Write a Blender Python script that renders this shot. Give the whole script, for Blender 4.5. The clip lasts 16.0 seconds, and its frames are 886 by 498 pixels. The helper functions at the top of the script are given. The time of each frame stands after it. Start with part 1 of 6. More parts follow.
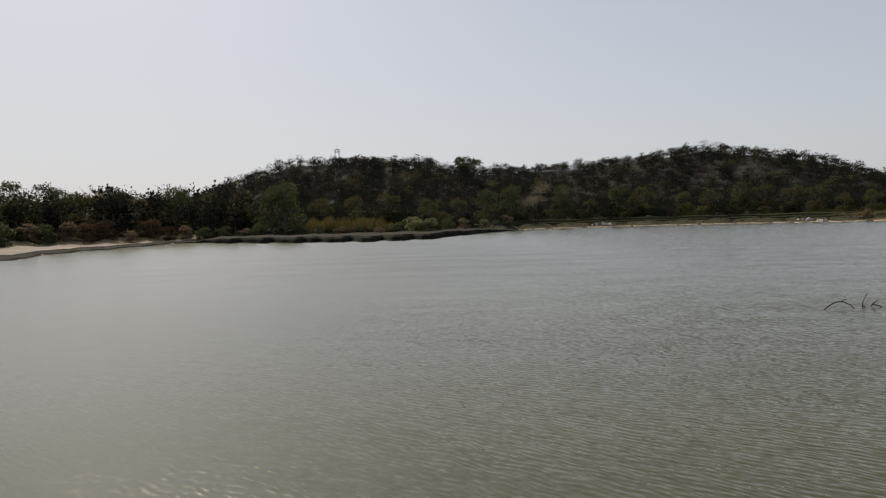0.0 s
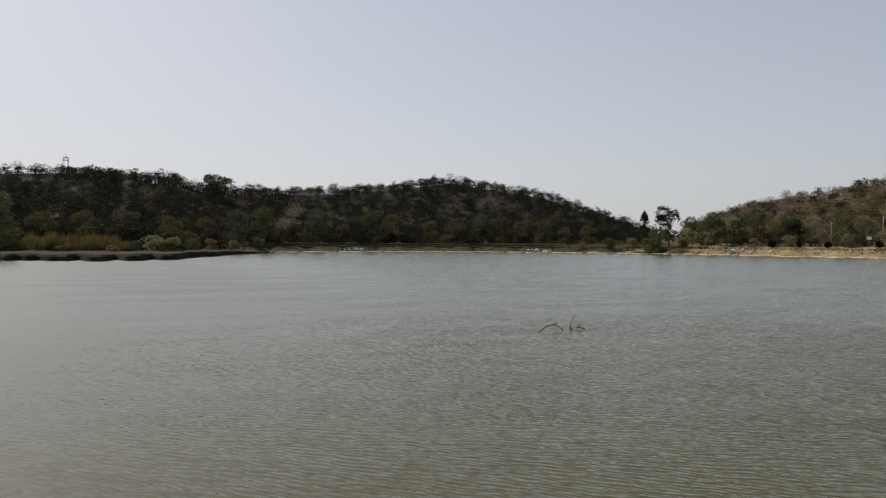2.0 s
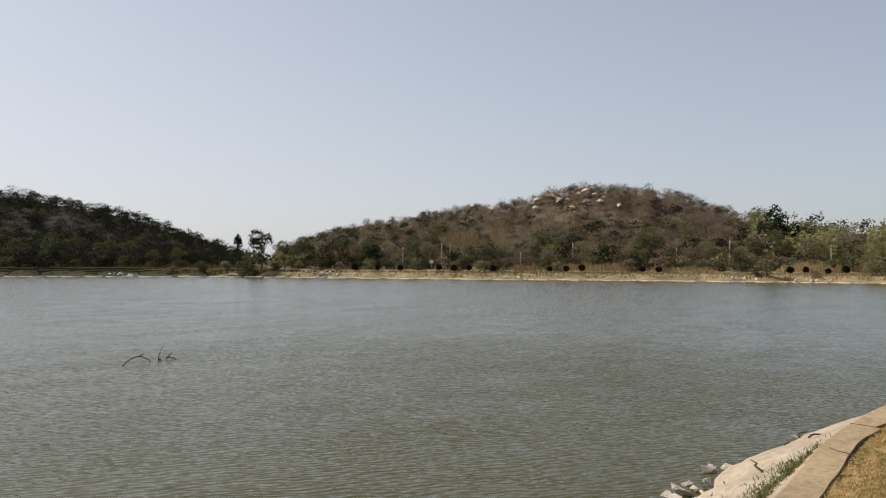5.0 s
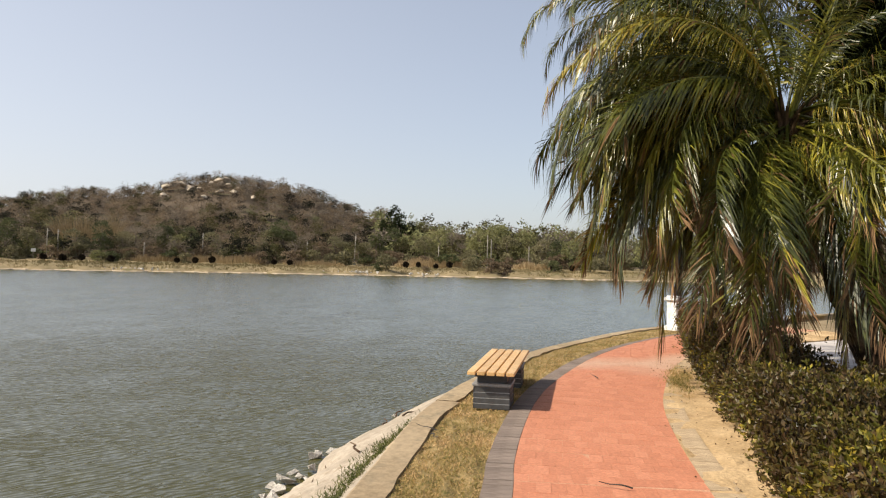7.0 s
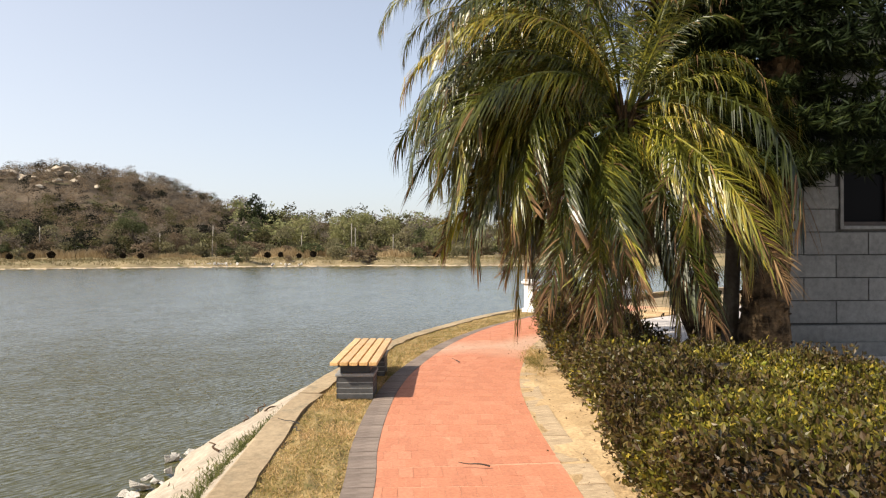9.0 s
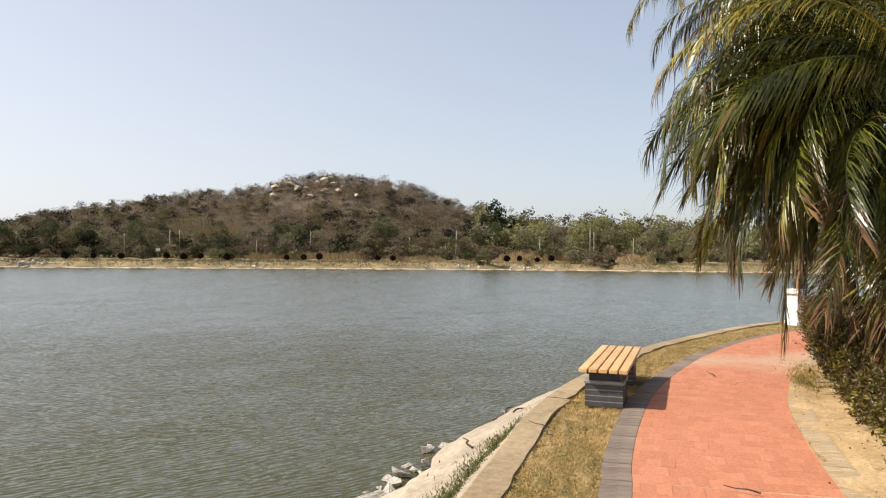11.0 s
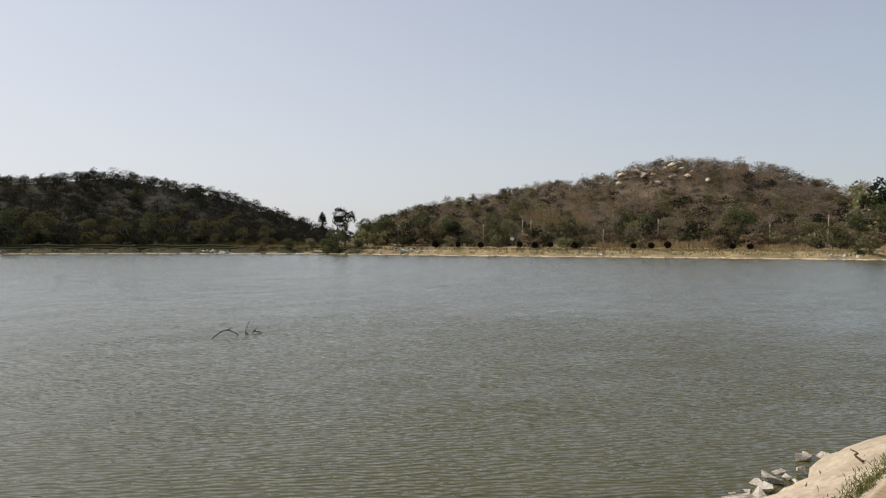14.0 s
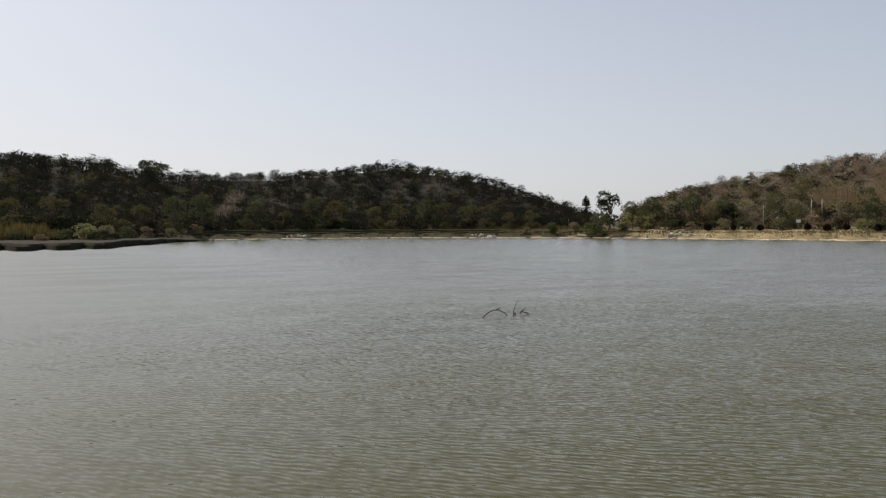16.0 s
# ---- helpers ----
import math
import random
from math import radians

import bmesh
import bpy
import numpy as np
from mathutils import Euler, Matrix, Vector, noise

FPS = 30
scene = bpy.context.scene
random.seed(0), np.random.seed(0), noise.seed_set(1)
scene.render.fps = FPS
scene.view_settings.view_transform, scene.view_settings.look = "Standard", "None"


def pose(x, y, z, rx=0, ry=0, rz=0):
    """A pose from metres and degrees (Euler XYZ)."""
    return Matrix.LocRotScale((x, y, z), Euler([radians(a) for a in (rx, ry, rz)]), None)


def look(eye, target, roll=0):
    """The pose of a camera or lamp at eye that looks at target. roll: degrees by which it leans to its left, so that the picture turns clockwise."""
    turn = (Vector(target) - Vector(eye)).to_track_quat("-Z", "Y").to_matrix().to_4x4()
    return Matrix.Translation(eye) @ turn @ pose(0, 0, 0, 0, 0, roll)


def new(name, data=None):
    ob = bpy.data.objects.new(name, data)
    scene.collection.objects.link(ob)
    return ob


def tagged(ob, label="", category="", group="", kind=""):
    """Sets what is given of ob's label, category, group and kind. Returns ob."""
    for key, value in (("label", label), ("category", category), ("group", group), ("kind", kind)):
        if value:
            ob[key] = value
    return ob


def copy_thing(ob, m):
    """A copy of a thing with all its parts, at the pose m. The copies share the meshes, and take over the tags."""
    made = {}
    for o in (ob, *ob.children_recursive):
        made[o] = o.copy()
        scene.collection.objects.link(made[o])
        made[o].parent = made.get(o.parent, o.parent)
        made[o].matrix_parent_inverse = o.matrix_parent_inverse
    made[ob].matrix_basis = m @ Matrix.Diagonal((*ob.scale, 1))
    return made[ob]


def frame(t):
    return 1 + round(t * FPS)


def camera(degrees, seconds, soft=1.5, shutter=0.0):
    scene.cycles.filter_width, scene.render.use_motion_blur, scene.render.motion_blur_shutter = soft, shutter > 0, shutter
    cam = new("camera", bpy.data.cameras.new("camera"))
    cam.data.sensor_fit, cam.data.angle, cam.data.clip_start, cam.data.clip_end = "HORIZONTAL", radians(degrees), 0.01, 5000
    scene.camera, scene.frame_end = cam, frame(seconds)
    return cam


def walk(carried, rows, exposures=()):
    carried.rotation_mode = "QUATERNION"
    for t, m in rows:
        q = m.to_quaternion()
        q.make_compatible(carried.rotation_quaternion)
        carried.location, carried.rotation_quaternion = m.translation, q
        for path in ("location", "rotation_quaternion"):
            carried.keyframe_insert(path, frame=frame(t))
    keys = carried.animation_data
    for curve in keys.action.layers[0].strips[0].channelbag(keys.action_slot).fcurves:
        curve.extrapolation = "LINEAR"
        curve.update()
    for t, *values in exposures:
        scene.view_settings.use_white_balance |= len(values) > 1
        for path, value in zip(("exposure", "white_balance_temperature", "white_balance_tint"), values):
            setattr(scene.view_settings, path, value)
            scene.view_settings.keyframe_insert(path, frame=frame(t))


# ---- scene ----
# ---- camera ----
cam = camera(63.8, 16.0, soft=1.2)
# seconds, x, y, z, yaw, pitch, roll
ROWS = [
    (0, -0.000, -0.001, 2.332, -0.07, -2.34, 1.63),
    (0.5, -0.008, 0.058, 2.365, -6.33, -2.17, 3.29),
    (1, 0.124, 0.051, 2.345, -6.88, -0.84, 1.18),
    (1.5, 0.227, 0.030, 2.318, -13.87, -1.70, 1.46),
    (2, 0.347, 0.110, 2.334, -19.63, -0.66, -0.24),
    (2.5, 0.408, 0.079, 2.313, -23.59, 0.10, 0.75),
    (3, 0.469, 0.092, 2.333, -25.05, 1.32, -0.31),
    (3.2, 0.535, 0.144, 2.339, -25.16, 1.64, -0.95),
    (3.7, 0.540, 0.193, 2.349, -29.20, 1.81, -1.05),
    (4.2, 0.526, 0.282, 2.347, -37.50, 1.71, -0.72),
    (4.7, 0.506, 0.370, 2.344, -46.83, 1.49, -0.30),
    (5.3, 0.497, 0.406, 2.344, -54.81, 1.22, -0.13),
    (5.5, 0.505, 0.346, 2.336, -56.45, 1.08, -0.01),
    (6, 0.571, 0.328, 2.323, -65.17, -0.08, -1.07),
    (6.5, 0.672, 0.313, 2.317, -73.50, 0.57, -1.23),
    (7, 0.759, 0.276, 2.319, -80.43, 1.13, -1.22),
    (7.5, 0.717, 0.225, 2.317, -86.79, 1.44, -0.99),
    (8, 0.739, 0.229, 2.315, -90.69, 0.89, 0.11),
    (8.2, 0.735, 0.219, 2.322, -91.39, 0.62, 0.20),
    (8.7, 0.725, 0.215, 2.334, -91.99, 0.31, 0.35),
    (9.2, 0.692, 0.233, 2.355, -90.22, 0.15, -0.06),
    (9.7, 0.655, 0.256, 2.377, -86.75, 0.08, -0.61),
    (10.3, 0.624, 0.283, 2.388, -81.31, 0.10, -0.89),
    (10.5, 0.628, 0.299, 2.384, -78.48, 0.05, -0.54),
    (11, 0.719, 0.358, 2.351, -72.35, 0.53, -0.40),
    (11.5, 0.678, 0.390, 2.358, -66.49, 0.49, -0.00),
    (12, 0.707, 0.425, 2.353, -61.19, 0.48, -0.11),
    (12.5, 0.728, 0.435, 2.338, -57.04, -0.08, -0.35),
    (13, 0.733, 0.450, 2.335, -54.81, -0.16, -0.41),
    (13.5, 0.721, 0.476, 2.335, -51.29, -0.25, -0.02),
    (14, 0.637, 0.449, 2.333, -45.03, -0.52, -0.18),
    (14.5, 0.618, 0.452, 2.325, -40.32, -1.13, 0.29),
    (15, 0.598, 0.463, 2.315, -35.82, -1.34, 0.26),
    (15.5, 0.577, 0.465, 2.305, -31.08, -1.57, -0.16),
    (16, 0.569, 0.450, 2.304, -24.07, -1.79, 0.23),
]
walk(cam, [(t, pose(x, y, z, 90 + pitch, roll, yaw)) for t, x, y, z, yaw, pitch, roll in ROWS],
     exposures=[(0.0, -0.27), (1.5, -0.23), (3.2, -0.13), (5.3, 0.07), (7.0, 0.36), (8.2, 0.64), (10.5, 0.54), (11.5, 0.32), (12.5, 0.11), (14.5, 0.04), (16.0, -0.01)])

# ---- sky and sun ----
SUN_AZ, SUN_EL = radians(-28.0), radians(44.0)
world = bpy.data.worlds.new("daylight")
scene.world = world
world.use_nodes = True
wn = world.node_tree
sky = wn.nodes.new("ShaderNodeTexSky")
sky.sky_type, sky.sun_disc = "NISHITA", False
sky.sun_elevation, sky.sun_rotation = SUN_EL, SUN_AZ
sky.air_density, sky.dust_density, sky.ozone_density, sky.altitude = 1.0, 2.0, 1.5, 20.0
back = wn.nodes["Background"]
# haze: the sky pales evenly towards the horizon all round
way = wn.nodes.new("ShaderNodeTexCoord")
xyz = wn.nodes.new("ShaderNodeSeparateXYZ")
wn.links.new(way.outputs["Generated"], xyz.inputs[0])
haze = wn.nodes.new("ShaderNodeMapRange")
haze.inputs["From Min"].default_value, haze.inputs["From Max"].default_value = 0.0, 0.75
haze.inputs["To Min"].default_value, haze.inputs["To Max"].default_value = 0.6, 0.25
wn.links.new(xyz.outputs[2], haze.inputs["Value"])
sunward = wn.nodes.new("ShaderNodeVectorMath")
sunward.operation = "DOT_PRODUCT"
wn.links.new(way.outputs["Generated"], sunward.inputs[0])
sunward.inputs[1].default_value = (math.sin(SUN_AZ), math.cos(SUN_AZ), 0)
glow = wn.nodes.new("ShaderNodeMapRange")
glow.inputs["From Min"].default_value, glow.inputs["From Max"].default_value = -0.6, 1.0
glow.inputs["To Min"].default_value, glow.inputs["To Max"].default_value = 0.6, 1.4
wn.links.new(sunward.outputs["Value"], glow.inputs["Value"])
veiling = wn.nodes.new("ShaderNodeMath")
veiling.operation = "MULTIPLY"
wn.links.new(haze.outputs[0], veiling.inputs[0])
wn.links.new(glow.outputs[0], veiling.inputs[1])
veil = wn.nodes.new("ShaderNodeMix")
veil.data_type = "RGBA"
wn.links.new(veiling.outputs[0], veil.inputs[0])
wn.links.new(sky.outputs[0], veil.inputs[6])
veil.inputs[7].default_value = (7.75, 7.8, 8.25, 1)
wn.links.new(veil.outputs[2], back.inputs[0])
back.inputs[1].default_value = 0.1

sun = new("sun", bpy.data.lights.new("sun", "SUN"))
sun.data.energy, sun.data.angle, sun.data.color = 4.9, radians(0.6), (1.0, 0.9, 0.75)
SUN_DIR = Vector((math.sin(SUN_AZ) * math.cos(SUN_EL), math.cos(SUN_AZ) * math.cos(SUN_EL), math.sin(SUN_EL)))
sun.matrix_basis = look(SUN_DIR * 60, (0, 0, 0))

# ---- materials ----
def shader(name):
    m = bpy.data.materials.new(name)
    m.use_nodes = True
    return m, m.node_tree, m.node_tree.nodes["Principled BSDF"]


def noise_node(tree, scale, detail=5.0, rough=0.6, stretch=(1, 1, 1), turn=0.0):
    at = tree.nodes.new("ShaderNodeTexCoord")
    mp = tree.nodes.new("ShaderNodeMapping")
    mp.inputs["Scale"].default_value = stretch
    mp.inputs["Rotation"].default_value = (0, 0, radians(turn))
    nz = tree.nodes.new("ShaderNodeTexNoise")
    nz.inputs["Scale"].default_value, nz.inputs["Detail"].default_value, nz.inputs["Roughness"].default_value = scale, detail, rough
    tree.links.new(at.outputs["Object"], mp.inputs[0])
    tree.links.new(mp.outputs[0], nz.inputs["Vector"])
    return nz.outputs["Fac"]


def ramp(tree, value, stops):
    r = tree.nodes.new("ShaderNodeValToRGB")
    while len(r.color_ramp.elements) < len(stops):
        r.color_ramp.elements.new(0.5)
    for e, (p, c) in zip(r.color_ramp.elements, stops):
        e.position, e.color = p, (*c, 1) if len(c) == 3 else c
    tree.links.new(value, r.inputs[0])
    return r.outputs[0]


def mix(tree, fac, a, b, blend="MIX"):
    n = tree.nodes.new("ShaderNodeMix")
    n.data_type, n.blend_type = "RGBA", blend
    for socket, v in ((n.inputs[0], fac), (n.inputs[6], a), (n.inputs[7], b)):
        if isinstance(v, bpy.types.NodeSocket):
            tree.links.new(v, socket)
        elif isinstance(v, tuple):
            socket.default_value = (*v, 1)
        else:
            socket.default_value = v
    return n.outputs[2]


def maths(tree, op, a, b=0.0):
    n = tree.nodes.new("ShaderNodeMath")
    n.operation = op
    for socket, v in zip(n.inputs, (a, b)):
        if isinstance(v, bpy.types.NodeSocket):
            tree.links.new(v, socket)
        else:
            socket.default_value = v
    return n.outputs[0]


def bump(tree, bsdf, height, strength, distance):
    b = tree.nodes.new("ShaderNodeBump")
    b.inputs["Strength"].default_value, b.inputs["Distance"].default_value = strength, distance
    tree.links.new(height, b.inputs["Height"])
    tree.links.new(b.outputs[0], bsdf.inputs["Normal"])
    return b


def surface(name, dark, light, coarse, fine, roughness=0.85, relief=0.01, stain=None, metal=0.0, each=0.0, island=False):
    """Two scales of colour, a stain of its own shape, fine relief, and a change from piece to piece."""
    m, tree, bsdf = shader(name)
    big, small = noise_node(tree, coarse), noise_node(tree, fine, 6.0, 0.7)
    col = mix(tree, ramp(tree, big, [(0.35, (0, 0, 0)), (0.65, (1, 1, 1))]), dark, light)
    grain = ramp(tree, small, [(0.3, (0.72, 0.72, 0.72)), (0.7, (1.22, 1.22, 1.22))])
    col = mix(tree, 1.0, col, grain, "MULTIPLY")
    if stain:
        spots = noise_node(tree, coarse * 2.7, 7.0, 0.65, turn=40)
        col = mix(tree, ramp(tree, spots, [(0.55, (0, 0, 0)), (0.68, (0.85, 0.85, 0.85))]), col, stain)
    if each:
        if island:
            rnd = tree.nodes.new("ShaderNodeNewGeometry").outputs["Random Per Island"]
        else:
            rnd = tree.nodes.new("ShaderNodeObjectInfo").outputs["Random"]
        tone = ramp(tree, rnd, [(0.0, (1 - each,) * 3), (1.0, (1 + each,) * 3)])
        col = mix(tree, 1.0, col, tone, "MULTIPLY")
    tree.links.new(col, bsdf.inputs["Base Color"])
    bsdf.inputs["Roughness"].default_value, bsdf.inputs["Metallic"].default_value = roughness, metal
    if roughness > 0.89:
        bsdf.inputs["Specular IOR Level"].default_value = 0.1
    if relief:
        bump(tree, bsdf, small, 0.6, relief)
    return m


def foliage(name, stops, rough=0.5, through_light=0.35, patch=0.15, spec=0.3, shares=(0.45, 0.35, 0.2)):
    """Leaves: a colour for each leaf out of a few, changing in patches, letting some light through."""
    m, tree, bsdf = shader(name)
    rnd = tree.nodes.new("ShaderNodeNewGeometry").outputs["Random Per Island"]
    own = tree.nodes.new("ShaderNodeObjectInfo").outputs["Random"]
    big = noise_node(tree, patch, 3.0)
    v = maths(tree, "ADD", maths(tree, "MULTIPLY", rnd, shares[0]), maths(tree, "MULTIPLY", ramp(tree, big, [(0.3, (0, 0, 0)), (0.7, (1, 1, 1))]), shares[1]))
    v = maths(tree, "ADD", v, maths(tree, "MULTIPLY", own, shares[2]))
    col = ramp(tree, v, stops)
    tree.links.new(col, bsdf.inputs["Base Color"])
    bsdf.inputs["Roughness"].default_value = rough
    bsdf.inputs["Specular IOR Level"].default_value = spec
    if through_light:
        tr = tree.nodes.new("ShaderNodeBsdfTranslucent")
        tree.links.new(col, tr.inputs[0])
        ms = tree.nodes.new("ShaderNodeMixShader")
        ms.inputs[0].default_value = through_light
        tree.links.new(bsdf.outputs[0], ms.inputs[1])
        tree.links.new(tr.outputs[0], ms.inputs[2])
        tree.links.new(ms.outputs[0], tree.nodes["Material Output"].inputs[0])
    return m


M_CONCRETE = surface("weathered concrete", (0.28, 0.21, 0.13), (0.4, 0.31, 0.2), 0.9, 14, 0.9, 0.012, (0.19, 0.16, 0.11))
M_APRON = surface("pale rough concrete", (0.3, 0.25, 0.19), (0.44, 0.375, 0.295), 1.3, 14, 0.92, 0.014, (0.24, 0.18, 0.12))
M_RUBBLE = surface("pale broken stone", (0.38, 0.35, 0.31), (0.7, 0.65, 0.58), 1.1, 5, 0.9, 0.12, (0.22, 0.2, 0.18))
M_SOIL = surface("dry soil", (0.2, 0.15, 0.09), (0.32, 0.25, 0.15), 1.2, 20, 0.95, 0.02, (0.14, 0.11, 0.06))
M_STRAW = surface("straw littered soil", (0.17, 0.128, 0.055), (0.4, 0.29, 0.135), 3.0, 40, 0.95, 0.03, (0.075, 0.075, 0.022))
M_SAND = surface("trodden yellow sand", (0.4, 0.27, 0.135), (0.56, 0.4, 0.225), 1.4, 26, 0.95, 0.03, (0.28, 0.185, 0.095))
M_PLAZA = surface("pale stone paving", (0.42, 0.38, 0.35), (0.55, 0.5, 0.46), 0.3, 8, 0.8, 0.004)
M_BANK = surface("dry grass bank", (0.16, 0.13, 0.072), (0.29, 0.226, 0.128), 0.12, 1.6, 0.95, 0.15, (0.1, 0.1, 0.04))
M_SHORE = surface("pale shore gravel", (0.3, 0.235, 0.16), (0.52, 0.42, 0.31), 0.25, 3.0, 0.95, 0.05, (0.3, 0.22, 0.15))
M_HILL = surface("leaf litter and scrub", (0.062, 0.048, 0.033), (0.115, 0.088, 0.062), 0.05, 0.6, 0.95, 0.3, (0.07, 0.075, 0.03))
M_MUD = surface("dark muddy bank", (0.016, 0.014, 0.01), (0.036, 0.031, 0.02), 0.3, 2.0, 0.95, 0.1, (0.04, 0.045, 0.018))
M_FLATS = surface("damp sand flats", (0.22, 0.185, 0.15), (0.32, 0.27, 0.22), 0.1, 2.0, 0.9, 0.03, (0.22, 0.18, 0.14))
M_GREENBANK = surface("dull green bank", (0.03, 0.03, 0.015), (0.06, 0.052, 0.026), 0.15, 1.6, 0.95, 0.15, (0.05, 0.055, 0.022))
# the hill's litter once more, darkened by the backlit slope's shade
M_HILLSHADE = surface("leaf litter in shaded tones", (0.018, 0.018, 0.013), (0.034, 0.031, 0.022), 0.05, 0.6, 0.95, 0.3, (0.028, 0.03, 0.018))
M_BARK = surface("grey brown bark", (0.1, 0.08, 0.06), (0.2, 0.165, 0.13), 2.0, 14, 0.95, 0.03)
M_STICK = surface("brown dead stick", (0.06, 0.038, 0.024), (0.14, 0.09, 0.055), 6.0, 40, 0.9, 0.003)
M_PALMBARK = surface("shaggy palm bark", (0.022, 0.015, 0.009), (0.17, 0.112, 0.061), 7.0, 34, 0.95, 0.03, (0.06, 0.045, 0.03), each=0.25)
M_SLAT = surface("varnished bench slat", (0.54, 0.33, 0.135), (0.66, 0.42, 0.185), 2.5, 30, 0.45, 0.001, each=0.12)
M_GREYTILE = surface("dark grey slate cladding", (0.03, 0.03, 0.031), (0.055, 0.055, 0.056), 3.0, 30, 0.6, 0.003, each=0.2)
M_GREYCAP = surface("grey granite cap", (0.2, 0.2, 0.2), (0.3, 0.3, 0.29), 6.0, 60, 0.6, 0.002)
M_DARKSTEEL = surface("dark painted steel", (0.03, 0.032, 0.035), (0.05, 0.05, 0.055), 4.0, 40, 0.5, 0.001)
M_WHITE = surface("white painted concrete", (0.7, 0.69, 0.66), (0.8, 0.79, 0.77), 1.5, 12, 0.7, 0.003, (0.5, 0.48, 0.43))
M_ROCK = surface("sunlit granite", (0.34, 0.28, 0.21), (0.55, 0.47, 0.36), 0.4, 2.5, 0.9, 0.1, (0.16, 0.13, 0.1))
M_WALL = surface("grey stone cladding", (0.15, 0.15, 0.142), (0.215, 0.212, 0.2), 0.8, 12, 0.8, 0.003, each=0.07)
M_JOINT = surface("dark joint mortar", (0.05, 0.05, 0.05), (0.09, 0.09, 0.085), 3.0, 20, 0.95, 0.002)
M_DARKWOOD = surface("brown window frame", (0.035, 0.02, 0.014), (0.06, 0.035, 0.022), 4.0, 30, 0.5, 0.001)
M_POLE = surface("pale concrete pole", (0.26, 0.23, 0.19), (0.36, 0.33, 0.28), 0.7, 8, 0.9, 0.005)
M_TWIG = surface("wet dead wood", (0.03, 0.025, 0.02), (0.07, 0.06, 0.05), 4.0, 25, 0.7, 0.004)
M_ROOF = surface("grey roofing sheet", (0.25, 0.25, 0.27), (0.38, 0.38, 0.4), 0.8, 5, 0.6, 0.01)
M_METAL = surface("brushed metal", (0.5, 0.5, 0.5), (0.65, 0.65, 0.65), 8, 60, 0.3, 0.001, metal=1.0)

M_GLASS, gt, gb = shader("window glass")
gb.inputs["Base Color"].default_value = (0.008, 0.008, 0.009, 1)
gb.inputs["Roughness"].default_value = 0.08
gb.inputs["Specular IOR Level"].default_value = 0.03

L_DARK = foliage("dark evergreen leaves", [(0.15, (0.0439, 0.0538, 0.0235)), (0.5, (0.0831, 0.0935, 0.0391)), (0.9, (0.142, 0.146, 0.0635))], 0.7, 0.25, 0.15, 0.15)
L_OLIVE = foliage("olive leaves", [(0.15, (0.117, 0.11, 0.0585)), (0.5, (0.203, 0.184, 0.0994)), (0.9, (0.306, 0.266, 0.152))], 0.75, 0.25, 0.15, 0.15)
L_TOPIARY = foliage("dark bronze clipped leaves", [(0.15, (0.016, 0.012, 0.008)), (0.9, (0.04, 0.03, 0.018))], 0.8, 0.1, 0.5, 0.1)
L_FRESH = foliage("yellow green leaves", [(0.15, (0.13, 0.138, 0.06)), (0.5, (0.23, 0.23, 0.0975)), (0.9, (0.36, 0.321, 0.15))], 0.7, 0.3, 0.15, 0.15)
# darkened evergreen leaves: shade of the hill against the sun is in the colour
W_DARK_SHADE = foliage("shaded dark hill leaves", [(0.15, (0.0157, 0.0167, 0.012)), (0.5, (0.023, 0.0242, 0.0172)), (0.9, (0.0339, 0.0341, 0.0232))], 0.9, 0.4, 0.1, 0.03)
W_DENSE = foliage("dense dark tree leaves", [(0.15, (0.018, 0.024, 0.012)), (0.9, (0.05, 0.058, 0.025))], 0.9, 0.0, 0.3, 0.03)
# darker copy of the olive leaves, with the backlit hill's shade in it
W_OLIVE_SHADE = foliage("shaded olive hill leaves", [(0.15, (0.0525, 0.0495, 0.024)), (0.5, (0.09, 0.0825, 0.0375)), (0.9, (0.135, 0.118, 0.054))], 0.9, 0.4, 0.1, 0.03)
L_BROWN = foliage("dry brown leaves and twigs", [(0.15, (0.104, 0.0748, 0.0467)), (0.5, (0.192, 0.143, 0.0935)), (0.9, (0.301, 0.23, 0.156))], 0.9, 0.4, 0.15, 0.1)
L_GREY = foliage("bare grey twigs", [(0.15, (0.118, 0.0946, 0.07)), (0.5, (0.199, 0.163, 0.123)), (0.9, (0.303, 0.255, 0.199))], 0.9, 0.4)
# dry brown twigs again, their colour lowered for the backlit hill's shade
W_BROWN_SHADE = foliage("shaded brown hill twigs", [(0.15, (0.022, 0.0186, 0.0154)), (0.5, (0.0367, 0.0311, 0.0252)), (0.9, (0.0563, 0.0487, 0.04))], 0.9, 0.4, 0.1, 0.03)
L_REED = foliage("olive straw reeds", [(0.15, (0.09, 0.075, 0.025)), (0.5, (0.16, 0.125, 0.045)), (0.9, (0.24, 0.19, 0.08))], 0.9, 0.2)
L_TAN = foliage("pale straw reeds", [(0.15, (0.259, 0.183, 0.09)), (0.5, (0.431, 0.315, 0.166)), (0.9, (0.604, 0.468, 0.27))], 0.9, 0.3)
L_RUST = foliage("rusty bushes", [(0.15, (0.05, 0.03, 0.017)), (0.5, (0.09, 0.055, 0.03)), (0.9, (0.14, 0.09, 0.05))], 0.9, 0.3)
